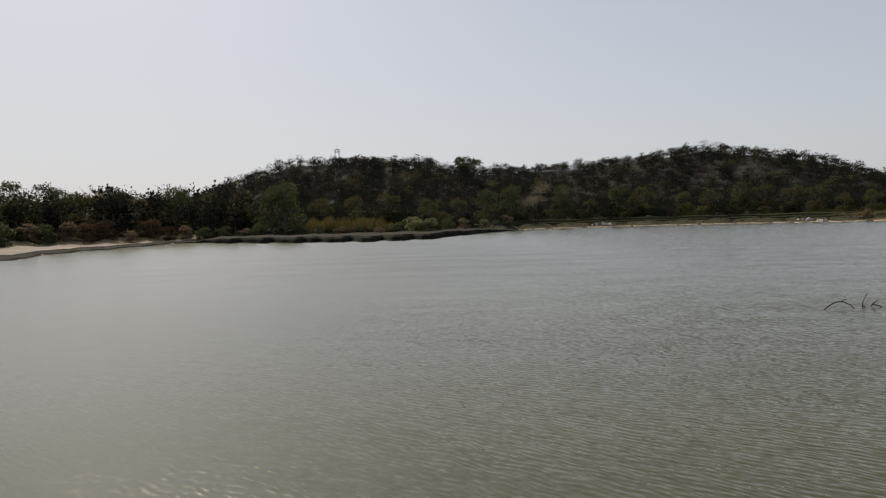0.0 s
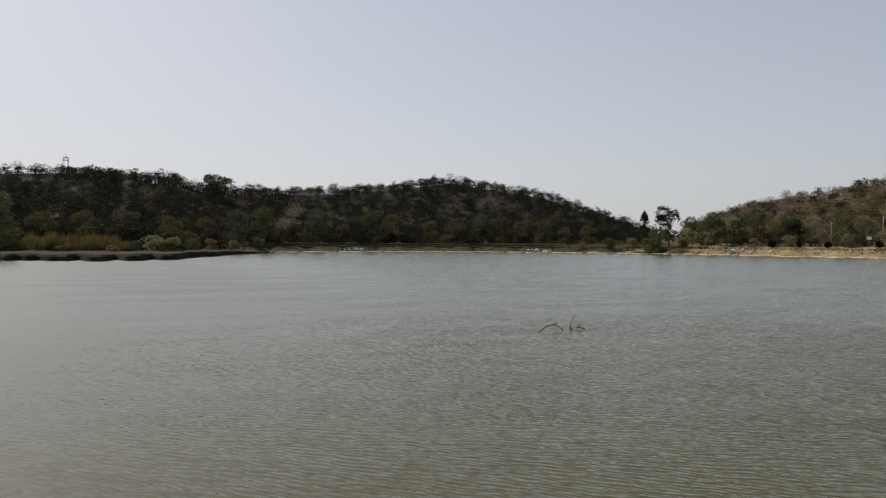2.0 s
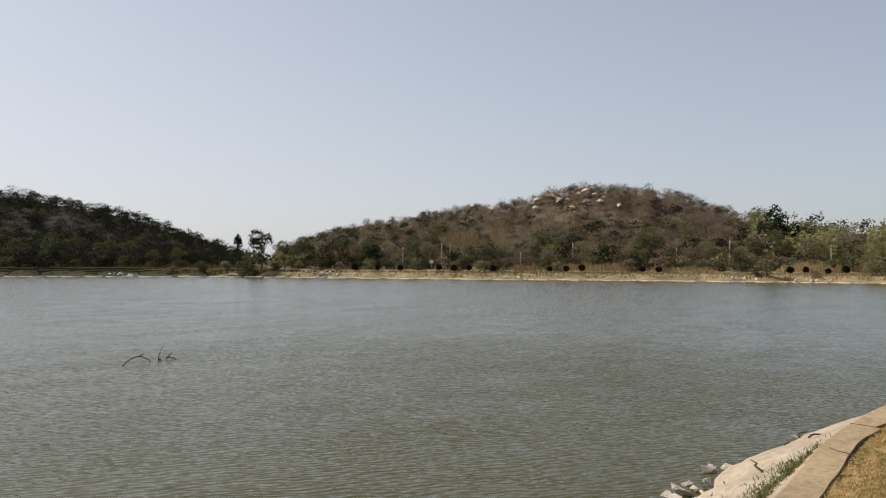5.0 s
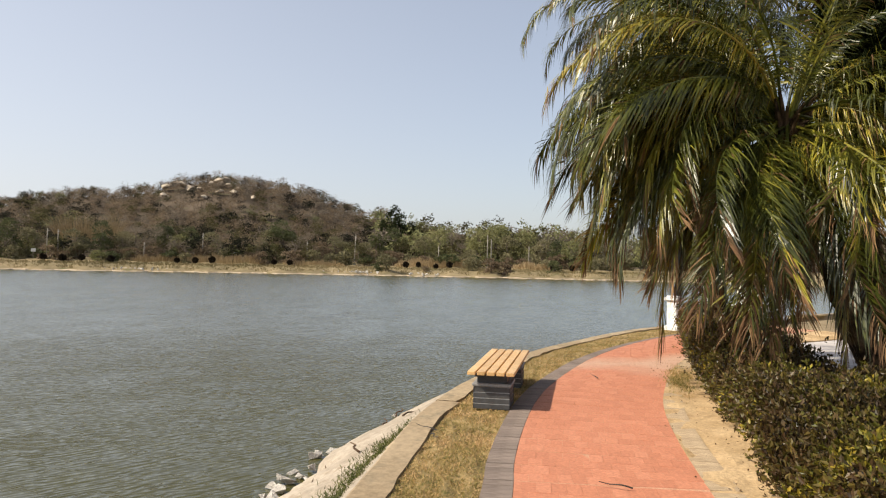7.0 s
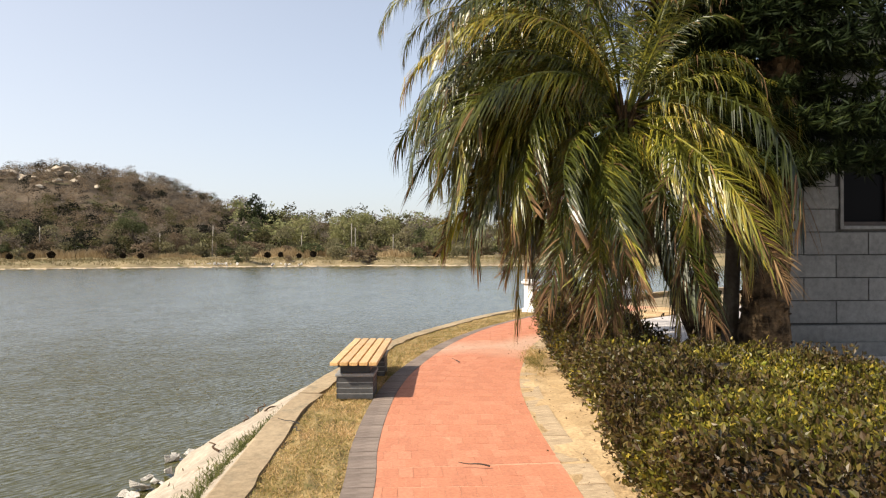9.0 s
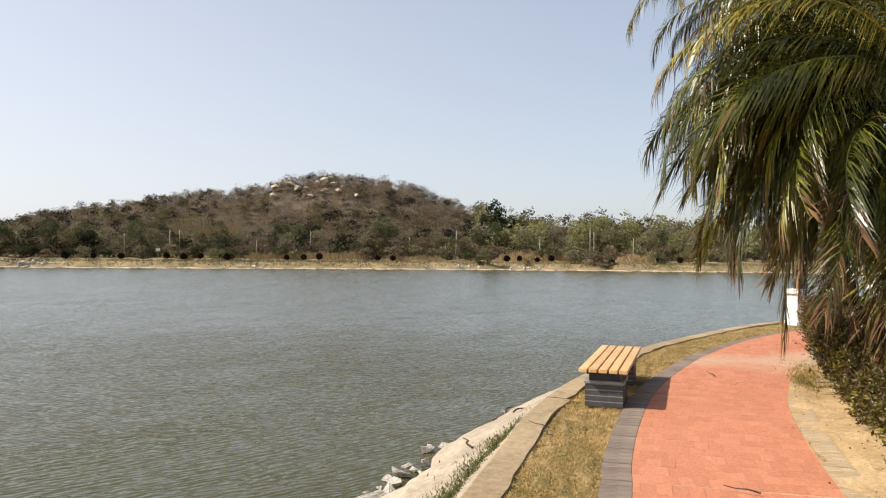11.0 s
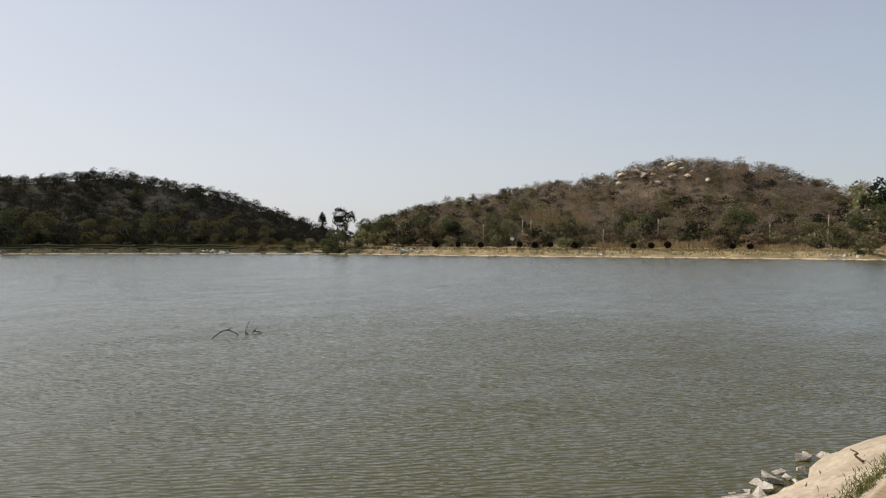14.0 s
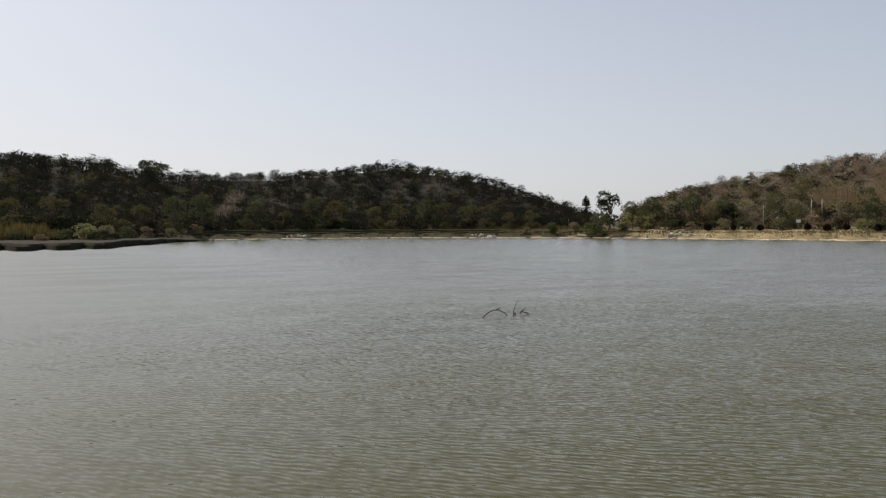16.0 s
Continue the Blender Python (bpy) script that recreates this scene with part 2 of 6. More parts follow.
L_HEDGE = foliage("hedge leaves", [(0.1, (0.00976, 0.00976, 0.00279)), (0.22, (0.0418, 0.0237, 0.0112)), (0.3, (0.0869, 0.0544, 0.0237)), (0.38, (0.0244, 0.0209, 0.00558)), (0.45, (0.125, 0.0802, 0.0313)), (0.52, (0.0488, 0.0446, 0.00767)), (0.6, (0.139, 0.101, 0.0244)), (0.68, (0.0593, 0.0593, 0.00902)), (0.78, (0.139, 0.129, 0.0167)), (0.88, (0.34, 0.245, 0.028)), (0.97, (0.2, 0.215, 0.02))], 0.42, 0.2, 1.3, 0.3, (0.5, 0.55, 0.0))
L_FROND = foliage("palm leaflets", [(0.08, (0.0116, 0.0155, 0.003)), (0.28, (0.0334, 0.0399, 0.006)), (0.48, (0.0913, 0.0996, 0.012)), (0.66, (0.25, 0.222, 0.024)), (0.85, (0.422, 0.283, 0.042)), (0.97, (0.267, 0.144, 0.04))], 0.34, 0.14, 1.2, 0.5, (0.25, 0.3, 0.45))
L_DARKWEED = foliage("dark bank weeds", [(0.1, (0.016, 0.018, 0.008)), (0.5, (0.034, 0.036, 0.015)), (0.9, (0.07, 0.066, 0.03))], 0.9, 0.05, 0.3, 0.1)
L_DEADFROND = foliage("dead palm leaflets", [(0.1, (0.05, 0.026, 0.013)), (0.45, (0.16, 0.088, 0.04)), (0.9, (0.42, 0.27, 0.12))], 0.8, 0.25, 0.7)
L_DEADLEAF = foliage("dead fallen leaves", [(0.1, (0.05, 0.028, 0.015)), (0.5, (0.12, 0.07, 0.035)), (0.9, (0.25, 0.16, 0.08))], 0.9, 0.1, 2.0, 0.1)
L_CONIFER = foliage("dark conifer needles", [(0.1, (0.006, 0.01, 0.004)), (0.5, (0.014, 0.022, 0.007)), (0.9, (0.032, 0.041, 0.01))], 0.6, 0.0, 0.5, 0.08)
L_GRASS = foliage("dry lawn blades", [(0.1, (0.123, 0.122, 0.0306)), (0.3, (0.246, 0.205, 0.06)), (0.48, (0.403, 0.284, 0.109)), (0.7, (0.605, 0.4, 0.197)), (0.95, (0.84, 0.595, 0.361))], 0.8, 0.35, 1.6)
L_BANKGRASS = foliage("rough bank grass", [(0.1, (0.107, 0.105, 0.0422)), (0.5, (0.241, 0.192, 0.0918)), (0.9, (0.398, 0.309, 0.169))], 0.9, 0.25, 0.12)
L_WEED = foliage("green weeds", [(0.1, (0.04, 0.055, 0.014)), (0.5, (0.1, 0.115, 0.03)), (0.9, (0.24, 0.22, 0.08))], 0.7, 0.35, 2.0)


def water_material():
    """Murky water: ripples driven by a wind towards the north-east, fresher in gusts and faint in the lee of the sandy shore."""
    m, tree, bsdf = shader("murky lake water")
    silt = noise_node(tree, 0.05, 3.0)
    tree.links.new(mix(tree, silt, (0.057, 0.054, 0.0155), (0.069, 0.064, 0.02)), bsdf.inputs["Base Color"])
    bsdf.inputs["IOR"].default_value = 1.5
    at = tree.nodes.new("ShaderNodeTexCoord")
    turned = tree.nodes.new("ShaderNodeMapping")
    turned.inputs["Rotation"].default_value = (0, 0, radians(-WIND))
    tree.links.new(at.outputs["Object"], turned.inputs[0])

    def ripple(scale, across, detail, seed):
        """Slopes along and across the wind for waves of one size, their crests drawn out across it."""
        mp = tree.nodes.new("ShaderNodeMapping")
        mp.inputs["Scale"].default_value = (1, across, 1)
        mp.inputs["Location"].default_value = (seed, seed * 2, seed)
        nz = tree.nodes.new("ShaderNodeTexNoise")
        nz.inputs["Scale"].default_value, nz.inputs["Detail"].default_value, nz.inputs["Roughness"].default_value = scale, detail, 0.55
        tree.links.new(turned.outputs[0], mp.inputs[0])
        tree.links.new(mp.outputs[0], nz.inputs["Vector"])
        out = tree.nodes.new("ShaderNodeSeparateColor")
        tree.links.new(nz.outputs["Color"], out.inputs[0])
        return [maths(tree, "SUBTRACT", out.outputs[k], 0.5) for k in (0, 1)]

    along, cross = 0.0, 0.0
    for scale, across, detail, steep, side, seed in RIPPLES:
        a, c = ripple(scale, across, detail, seed)
        along = maths(tree, "ADD", maths(tree, "MULTIPLY", a, steep), along)
        cross = maths(tree, "ADD", maths(tree, "MULTIPLY", c, side), cross)
    # regular wave trains, their strength coming and going
    for length, turn, steep, bend, seed in TRAINS:
        mp = tree.nodes.new("ShaderNodeMapping")
        mp.inputs["Rotation"].default_value = (0, 0, radians(turn))
        mp.inputs["Location"].default_value = (seed, seed, 0)
        tree.links.new(turned.outputs[0], mp.inputs[0])
        wave = tree.nodes.new("ShaderNodeTexWave")
        wave.wave_type, wave.bands_direction = "BANDS", "X"
        wave.inputs["Scale"].default_value = 0.314 / length
        wave.inputs["Distortion"].default_value, wave.inputs["Detail"].default_value = bend, 1.5
        wave.inputs["Detail Scale"].default_value = 0.55
        tree.links.new(mp.outputs[0], wave.inputs["Vector"])
        force = ramp(tree, noise_node(tree, 0.7, 3.0, 0.6, (1, 1, 1), seed), [(0.35, (0.35,) * 3), (0.65, (1.2,) * 3)])
        a = maths(tree, "MULTIPLY", maths(tree, "SUBTRACT", wave.outputs["Fac"], 0.5), 2 * steep)
        along = maths(tree, "ADD", along, maths(tree, "MULTIPLY", a, force))
    reach = tree.nodes.new("ShaderNodeVectorMath")
    reach.operation = "LENGTH"
    tree.links.new(at.outputs["Object"], reach.inputs[0])
    shoal = ramp(tree, maths(tree, "MULTIPLY", reach.outputs["Value"], 1 / 120), [(p, (v,) * 3) for p, v in LEAN])
    # calmer under the far hills
    open_water = tree.nodes.new("ShaderNodeMapRange")
    open_water.inputs["From Min"].default_value, open_water.inputs["From Max"].default_value = 6.0, 26.0
    open_water.inputs["To Min"].default_value, open_water.inputs["To Max"].default_value = 1.0, 0.28
    tree.links.new(reach.outputs["Value"], open_water.inputs["Value"])
    along, cross = maths(tree, "MULTIPLY", along, open_water.outputs[0]), maths(tree, "MULTIPLY", cross, open_water.outputs[0])
    gust = ramp(tree, noise_node(tree, 0.2, 4.0, 0.6, (0.7, 2.0, 1), 15), [(0.3, (0.65,) * 3), (0.7, (1.0,) * 3)])
    where = tree.nodes.new("ShaderNodeSeparateXYZ")
    tree.links.new(at.outputs["Object"], where.inputs[0])
    lee = tree.nodes.new("ShaderNodeMapRange")
    lee.inputs["From Min"].default_value, lee.inputs["From Max"].default_value = -5.0, 15.0
    lee.inputs["To Min"].default_value, lee.inputs["To Max"].default_value = 0.14, 1.0
    tree.links.new(where.outputs[0], lee.inputs["Value"])
    blow = maths(tree, "MULTIPLY", gust, lee.outputs[0])
    along, cross = maths(tree, "MULTIPLY", along, blow), maths(tree, "MULTIPLY", cross, blow)
    # out on the lake the swell keeps its lean in the lee
    far_out = tree.nodes.new("ShaderNodeMapRange")
    far_out.interpolation_type = "SMOOTHSTEP"
    far_out.inputs["From Min"].default_value, far_out.inputs["From Max"].default_value = 9.0, 42.0
    tree.links.new(reach.outputs["Value"], far_out.inputs["Value"])
    swell = maths(tree, "SUBTRACT", 1.9, maths(tree, "MULTIPLY", lee.outputs[0], 0.9))
    swell = maths(tree, "ADD", lee.outputs[0], maths(tree, "MULTIPLY", far_out.outputs[0], maths(tree, "SUBTRACT", swell, lee.outputs[0])))
    along = maths(tree, "SUBTRACT", along, maths(tree, "MULTIPLY", maths(tree, "MULTIPLY", shoal, gust), swell))
    calm = tree.nodes.new("ShaderNodeMapRange")
    calm.inputs["From Min"].default_value, calm.inputs["From Max"].default_value = 0.14, 0.95
    calm.inputs["To Min"].default_value, calm.inputs["To Max"].default_value = 0.2, 0.09
    tree.links.new(lee.outputs[0], calm.inputs["Value"])
    tree.links.new(calm.outputs[0], bsdf.inputs["Roughness"])
    tilt = tree.nodes.new("ShaderNodeCombineXYZ")
    tree.links.new(along, tilt.inputs[0])
    tree.links.new(cross, tilt.inputs[1])
    tilt.inputs[2].default_value = 1.0
    back_turn = tree.nodes.new("ShaderNodeMapping")
    back_turn.vector_type = "NORMAL"
    back_turn.inputs["Rotation"].default_value = (0, 0, radians(WIND))
    tree.links.new(tilt.outputs[0], back_turn.inputs[0])
    tree.links.new(back_turn.outputs[0], bsdf.inputs["Normal"])
    return m


# the wind's way, turned from the x axis; waves: scale, stretch across, detail, slope along and across, seed
WIND = 52.0
# ripples lean over ashore: steepest over the shallows by the promenade; distances in parts of 120 metres
LEAN = ((0.03, 0.18), (0.11, 0.105), (0.35, 0.1), (0.8, 0.1))
RIPPLES = ((1.6, 0.6, 2.0, 0.25, 0.2, 1.0), (5.2, 0.6, 1.5, 0.7, 0.6, 5.0), (14.0, 0.6, 1.0, 0.95, 0.8, 9.0))
TRAINS = ((0.09, 3.0, 0.26, 9.0, 3.0), (0.135, -12.0, 0.2, 8.0, 8.0), (0.065, 13.0, 0.13, 7.0, 12.0))
M_WATER = water_material()


def paver_material():
    """Red pavers with pale dust trodden over them along one side and in a band across."""
    m, tree, bsdf = shader("dusty red pavers")
    rnd = tree.nodes.new("ShaderNodeObjectInfo").outputs["Random"]
    isl = tree.nodes.new("ShaderNodeNewGeometry").outputs["Random Per Island"]
    r = maths(tree, "FRACT", maths(tree, "ADD", rnd, isl))
    col = ramp(tree, r, [(0.0, (0.425, 0.14, 0.066)), (0.5, (0.47, 0.16, 0.077)), (1.0, (0.505, 0.185, 0.095))])
    geo = tree.nodes.new("ShaderNodeNewGeometry")
    nz = tree.nodes.new("ShaderNodeTexNoise")
    nz.inputs["Scale"].default_value, nz.inputs["Detail"].default_value = 0.9, 6.0
    tree.links.new(geo.outputs["Position"], nz.inputs["Vector"])
    grain = tree.nodes.new("ShaderNodeTexNoise")
    grain.inputs["Scale"].default_value, grain.inputs["Detail"].default_value = 45, 4.0
    tree.links.new(geo.outputs["Position"], grain.inputs["Vector"])
    xyz = tree.nodes.new("ShaderNodeSeparateXYZ")
    tree.links.new(geo.outputs["Position"], xyz.inputs[0])
    across = maths(tree, "ABSOLUTE", maths(tree, "SUBTRACT", maths(tree, "ADD", xyz.outputs[0], maths(tree, "MULTIPLY", xyz.outputs[1], 0.35)), 12.75))
    band = maths(tree, "SUBTRACT", 1.0, maths(tree, "MULTIPLY", across, 0.8))
    dust = maths(tree, "ADD", maths(tree, "MULTIPLY", band, 0.5), maths(tree, "MULTIPLY", nz.outputs["Fac"], 0.6))
    edge = tree.nodes.new("ShaderNodeMapRange")
    edge.inputs["From Min"].default_value, edge.inputs["From Max"].default_value = 0.1, -0.9
    edge.inputs["To Max"].default_value = 0.5
    tree.links.new(maths(tree, "ADD", xyz.outputs[1], maths(tree, "MULTIPLY", maths(tree, "MAXIMUM", maths(tree, "SUBTRACT", xyz.outputs[0], 9.0), 0.0), 0.25)), edge.inputs["Value"])
    dust = maths(tree, "ADD", dust, edge.outputs[0])
    dust = ramp(tree, dust, [(0.42, (0.14,) * 3), (0.85, (0.85,) * 3)])
    col = mix(tree, dust, col, (0.5, 0.33, 0.23))
    col = mix(tree, 1.0, col, ramp(tree, grain.outputs["Fac"], [(0.3, (0.82,) * 3), (0.7, (1.12,) * 3)]), "MULTIPLY")
    tree.links.new(col, bsdf.inputs["Base Color"])
    bsdf.inputs["Roughness"].default_value = 0.85
    bump(tree, bsdf, grain.outputs["Fac"], 0.5, 0.003)
    return m


M_PAVER = paver_material()
M_BED = surface("reddish jointing sand", (0.44, 0.22, 0.13), (0.53, 0.31, 0.2), 1.5, 40, 0.95, 0.002)
M_GREYPAVER = surface("grey brown border pavers", (0.165, 0.129, 0.106), (0.248, 0.198, 0.166), 1.5, 30, 0.9, 0.004, each=0.15)
M_PALEPAVER = surface("pale dusty border pavers", (0.34, 0.25, 0.155), (0.5, 0.38, 0.245), 2.2, 30, 0.9, 0.004, (0.25, 0.19, 0.13), each=0.1)

# ---- mesh helpers ----


def mesh_of(name, verts, faces, mats, slots=None, smooth=False):
    """One mesh from an array of corners and arrays of faces (all triangles or all quads in an array, -1 for none)."""
    verts = np.asarray(verts, dtype=np.float32)
    faces = np.asarray(faces, dtype=np.int32)
    n, k = faces.shape
    me = bpy.data.meshes.new(name)
    me.vertices.add(len(verts))
    me.vertices.foreach_set("co", verts.ravel())
    me.loops.add(n * k)
    me.loops.foreach_set("vertex_index", faces.ravel())
    me.polygons.add(n)
    me.polygons.foreach_set("loop_start", np.arange(0, n * k, k, dtype=np.int32))
    me.polygons.foreach_set("loop_total", np.full(n, k, dtype=np.int32))
    for m in mats:
        me.materials.append(m)
    if slots is not None:
        me.polygons.foreach_set("material_index", np.asarray(slots, dtype=np.int32))
    me.polygons.foreach_set("use_smooth", np.full(n, smooth, dtype=bool))
    me.update(calc_edges=True)
    return me


def mesh_bm(name, bm, mats, smooth=False):
    me = bpy.data.meshes.new(name)
    bmesh.ops.recalc_face_normals(bm, faces=bm.faces)
    bm.to_mesh(me)
    bm.free()
    for m in mats if isinstance(mats, (list, tuple)) else [mats]:
        me.materials.append(m)
    if smooth:
        me.polygons.foreach_set("use_smooth", np.ones(len(me.polygons), dtype=bool))
    return me


def part(name, data, material, parent, label=""):
    """A bmesh or a mesh as one part under a thing or under a part."""
    me = mesh_bm(name, data, material) if isinstance(data, bmesh.types.BMesh) else data
    ob = new(name, me)
    ob.parent = parent
    return tagged(ob, label)


def box(bm, sx, sy, sz, m=None, bevel=0.0, segments=1):
    """A box with its base at z = 0, bevelled."""
    made = bmesh.ops.create_cube(bm, size=1.0, matrix=(m or Matrix()) @ Matrix.Translation((0, 0, sz / 2)) @ Matrix.Diagonal((sx, sy, sz, 1)))
    if bevel:
        edges = {e for v in made["verts"] for e in v.link_edges}
        bmesh.ops.bevel(bm, geom=list(edges), offset=bevel, segments=segments, affect="EDGES", profile=0.6)
    return bm


def tube(points, radii, sides=7):
    """A tapered tube along points: corners and triangles."""
    pts = np.asarray(points, float)
    n = len(pts)
    d = np.gradient(pts, axis=0)
    d /= np.linalg.norm(d, axis=1)[:, None] + 1e-9
    up = np.where(np.abs(d[:, 2:3]) > 0.9, [[1.0, 0, 0]], [[0, 0, 1.0]])
    a = np.cross(d, up)
    a /= np.linalg.norm(a, axis=1)[:, None] + 1e-9
    b = np.cross(d, a)
    w = np.linspace(0, 2 * np.pi, sides, endpoint=False)
    v = pts[:, None] + np.asarray(radii, float)[:, None, None] * (a[:, None] * np.cos(w)[None, :, None] + b[:, None] * np.sin(w)[None, :, None])
    f = []
    for i in range(n - 1):
        for j in range(sides):
            p, q, r, s = i * sides + j, i * sides + (j + 1) % sides, (i + 1) * sides + (j + 1) % sides, (i + 1) * sides + j
            f += [(p, q, r), (p, r, s)]
    f += [(0, j + 1, j) for j in range(1, sides - 1)] + [((n - 1) * sides, (n - 1) * sides + j, (n - 1) * sides + j + 1) for j in range(1, sides - 1)]
    return v.reshape(-1, 3), np.array(f)


def joined(pieces):
    """Several (corners, faces) as one."""
    vs, fs, k = [], [], 0
    for v, f in pieces:
        vs.append(v)
        fs.append(np.asarray(f) + k)
        k += len(v)
    return np.concatenate(vs), np.concatenate(fs)


def leaves(places, size, gen, long=1.0, aim=None, droop=0.0, single=False):
    """A folded leaf (two triangles) at each place, turned at random or along aim."""
    n = len(places)
    d = gen.normal(size=(n, 3)) if aim is None else aim + gen.normal(size=(n, 3)) * 0.45
    d[:, 2] -= droop
    d /= np.linalg.norm(d, axis=1)[:, None] + 1e-9
    s = np.cross(d, gen.normal(size=(n, 3)))
    s /= np.linalg.norm(s, axis=1)[:, None] + 1e-9
    up = np.cross(d, s)
    size = np.broadcast_to(size, (n,)) * gen.uniform(0.65, 1.35, n)
    L, W = (size * long)[:, None], size[:, None] * 0.5
    if single:
        v = np.stack([places - s * W, places + s * W, places + d * L], 1)
        return v.reshape(-1, 3), np.arange(3 * n).reshape(-1, 3)
    v = np.stack([places, places + d * L * 0.5 + s * W + up * W * 0.35, places + d * L, places + d * L * 0.5 - s * W + up * W * 0.35], 1)
    k = np.arange(n)[:, None] * 4
    f = np.concatenate([k + [0, 1, 2], k + [0, 2, 3]], 1).reshape(-1, 3)
    return v.reshape(-1, 3), f


def spline(points, step):
    """Points at even steps along a smooth line through the given ones."""
    p = np.asarray(points, float)
    q = np.concatenate([2 * p[:1] - p[1:2], p, 2 * p[-1:] - p[-2:-1]])
    out = []
    for i in range(len(p) - 1):
        a, b, c, d = q[i:i + 4]
        for t in np.linspace(0, 1, 24, endpoint=False):
            out.append(0.5 * (2 * b + (c - a) * t + (2 * a - 5 * b + 4 * c - d) * t ** 2 + (3 * b - a - 3 * c + d) * t ** 3))
    out = np.array(out + [p[-1]])
    s = np.concatenate([[0], np.cumsum(np.linalg.norm(np.diff(out, axis=0), axis=1))])
    t = np.linspace(0, s[-1], max(2, int(round(s[-1] / step)) + 1))
    return np.stack([np.interp(t, s, out[:, k]) for k in range(out.shape[1])], 1)


def strip(bm, lines):
    """Quads between neighbouring lines of equally many points."""
    rows = [[bm.verts.new(p) for p in line] for line in lines]
    for a, b in zip(rows, rows[1:]):
        for i in range(len(a) - 1):
            bm.faces.new((a[i], a[i + 1], b[i + 1], b[i]))
    return rows

# ---- land and water ----
GROUND = 0.70          # the promenade above the water
# outer edge of the kerb along the promenade
KERB = [(-60, -6), (-30, -0.5), (-12, 1.5), (-4, 1.7), (2, 1.72), (5.5, 1.72), (7.8, 1.78), (9.3, 1.7), (10.7, 1.52), (13.9, 0.9), (16.05, 0.15), (19.1, -1.2), (21.2, -2.5), (25, -5.2), (31, -11), (36, -20), (40, -40), (42, -80)]
# the lake's far rim and the wooded ridge behind: bearing from the promenade, metres
RIM = [(-180, 60), (-75, 40), (-50, 42), (-38, 54), (-32, 68), (-28, 86), (-25, 93), (-20, 113), (-13, 107), (-6, 102), (-1, 102), (3, 122), (7, 141), (14, 148), (22, 150), (30, 147), (37, 141), (44, 130), (54, 122), (66, 120), (80, 121), (90, 122), (98, 124), (110, 128), (180, 60)]
RIDGE = [(-180, 3), (-60, 3), (-20.5, 6.5), (-17.5, 12.5), (-15, 16.3), (-12, 19.8), (-7, 20.8), (-2, 20.0), (1, 19.0), (6, 20.0), (11, 19.3), (16, 21.8), (20, 24.0), (24, 23.0), (28, 19.5), (31, 14.3), (34, 7.0), (36.5, 1.6), (39, 5.4), (42, 11.6), (47, 17.4), (52, 20.6), (57, 21.8), (60, 25.4), (64, 27.4), (67, 27.0), (70, 24.5), (73, 19.5), (77, 15), (83, 10.5), (90, 8), (95, 4), (120, 3), (180, 3)]
kerb_line = spline(KERB, 0.3)


def rim_at(az):
    return np.interp(az, [a for a, _ in RIM], [r for _, r in RIM])


def flats_at(az):
    """Width of the sand flats in front of the land."""
    return np.interp(az, [-60, -40, -32, -28, -25, -19.6], [60, 48, 38, 22, 13, 0])


def far_land(x, y):
    """Height of the land beyond the lake."""
    az, r = np.degrees(np.arctan2(x, y)), np.hypot(x, y)
    d = r - rim_at(az) - 1.6 * np.sin(az * 2.3) - 0.8 * np.sin(az * 5.1 + 1) - 0.4 * np.sin(az * 13)
    flats = flats_at(az)
    sand = np.interp(d, [-40, -6, 0, 0.6, 8], [-1.6, -0.5, 0.0, 0.16, 0.3])
    on_flats = (flats > 0.5) & (d < flats)
    d = np.where(d > 0, d - flats, d)
    bank = np.interp(d, [-40, -6, 0, 0.5, 3, 5, 12, 16, 30], [-1.6, -0.5, 0.0, 0.3, 0.55, 1.0, 1.25, 1.6, 1.9])
    bank = np.where(on_flats, sand, np.where(flats > 0.5, np.maximum(bank, 0.3), bank))
    top = np.interp(az, [a for a, _ in RIDGE], [h for _, h in RIDGE])
    s = np.clip((d - 26) / 115, 0, 1)
    rise = s * s * (3 - 2 * s) * (1 - 0.75 * np.clip((d - 165) / 300, 0, 1))
    wob = np.sin(x * 0.05 + 1) * np.sin(y * 0.043) * 1.4 + np.sin(x * 0.11) * np.sin(y * 0.13 + 2) * 0.6
    return bank + (top - 1.9) * rise + wob * np.clip(rise * 2, 0, 1)


def near_land(x, y):
    """1 well inside the promenade, below 0 outside: metres inside the kerb's outer edge."""
    ky = np.interp(x, kerb_line[:, 0], kerb_line[:, 1])
    return (ky - y) * 0.85


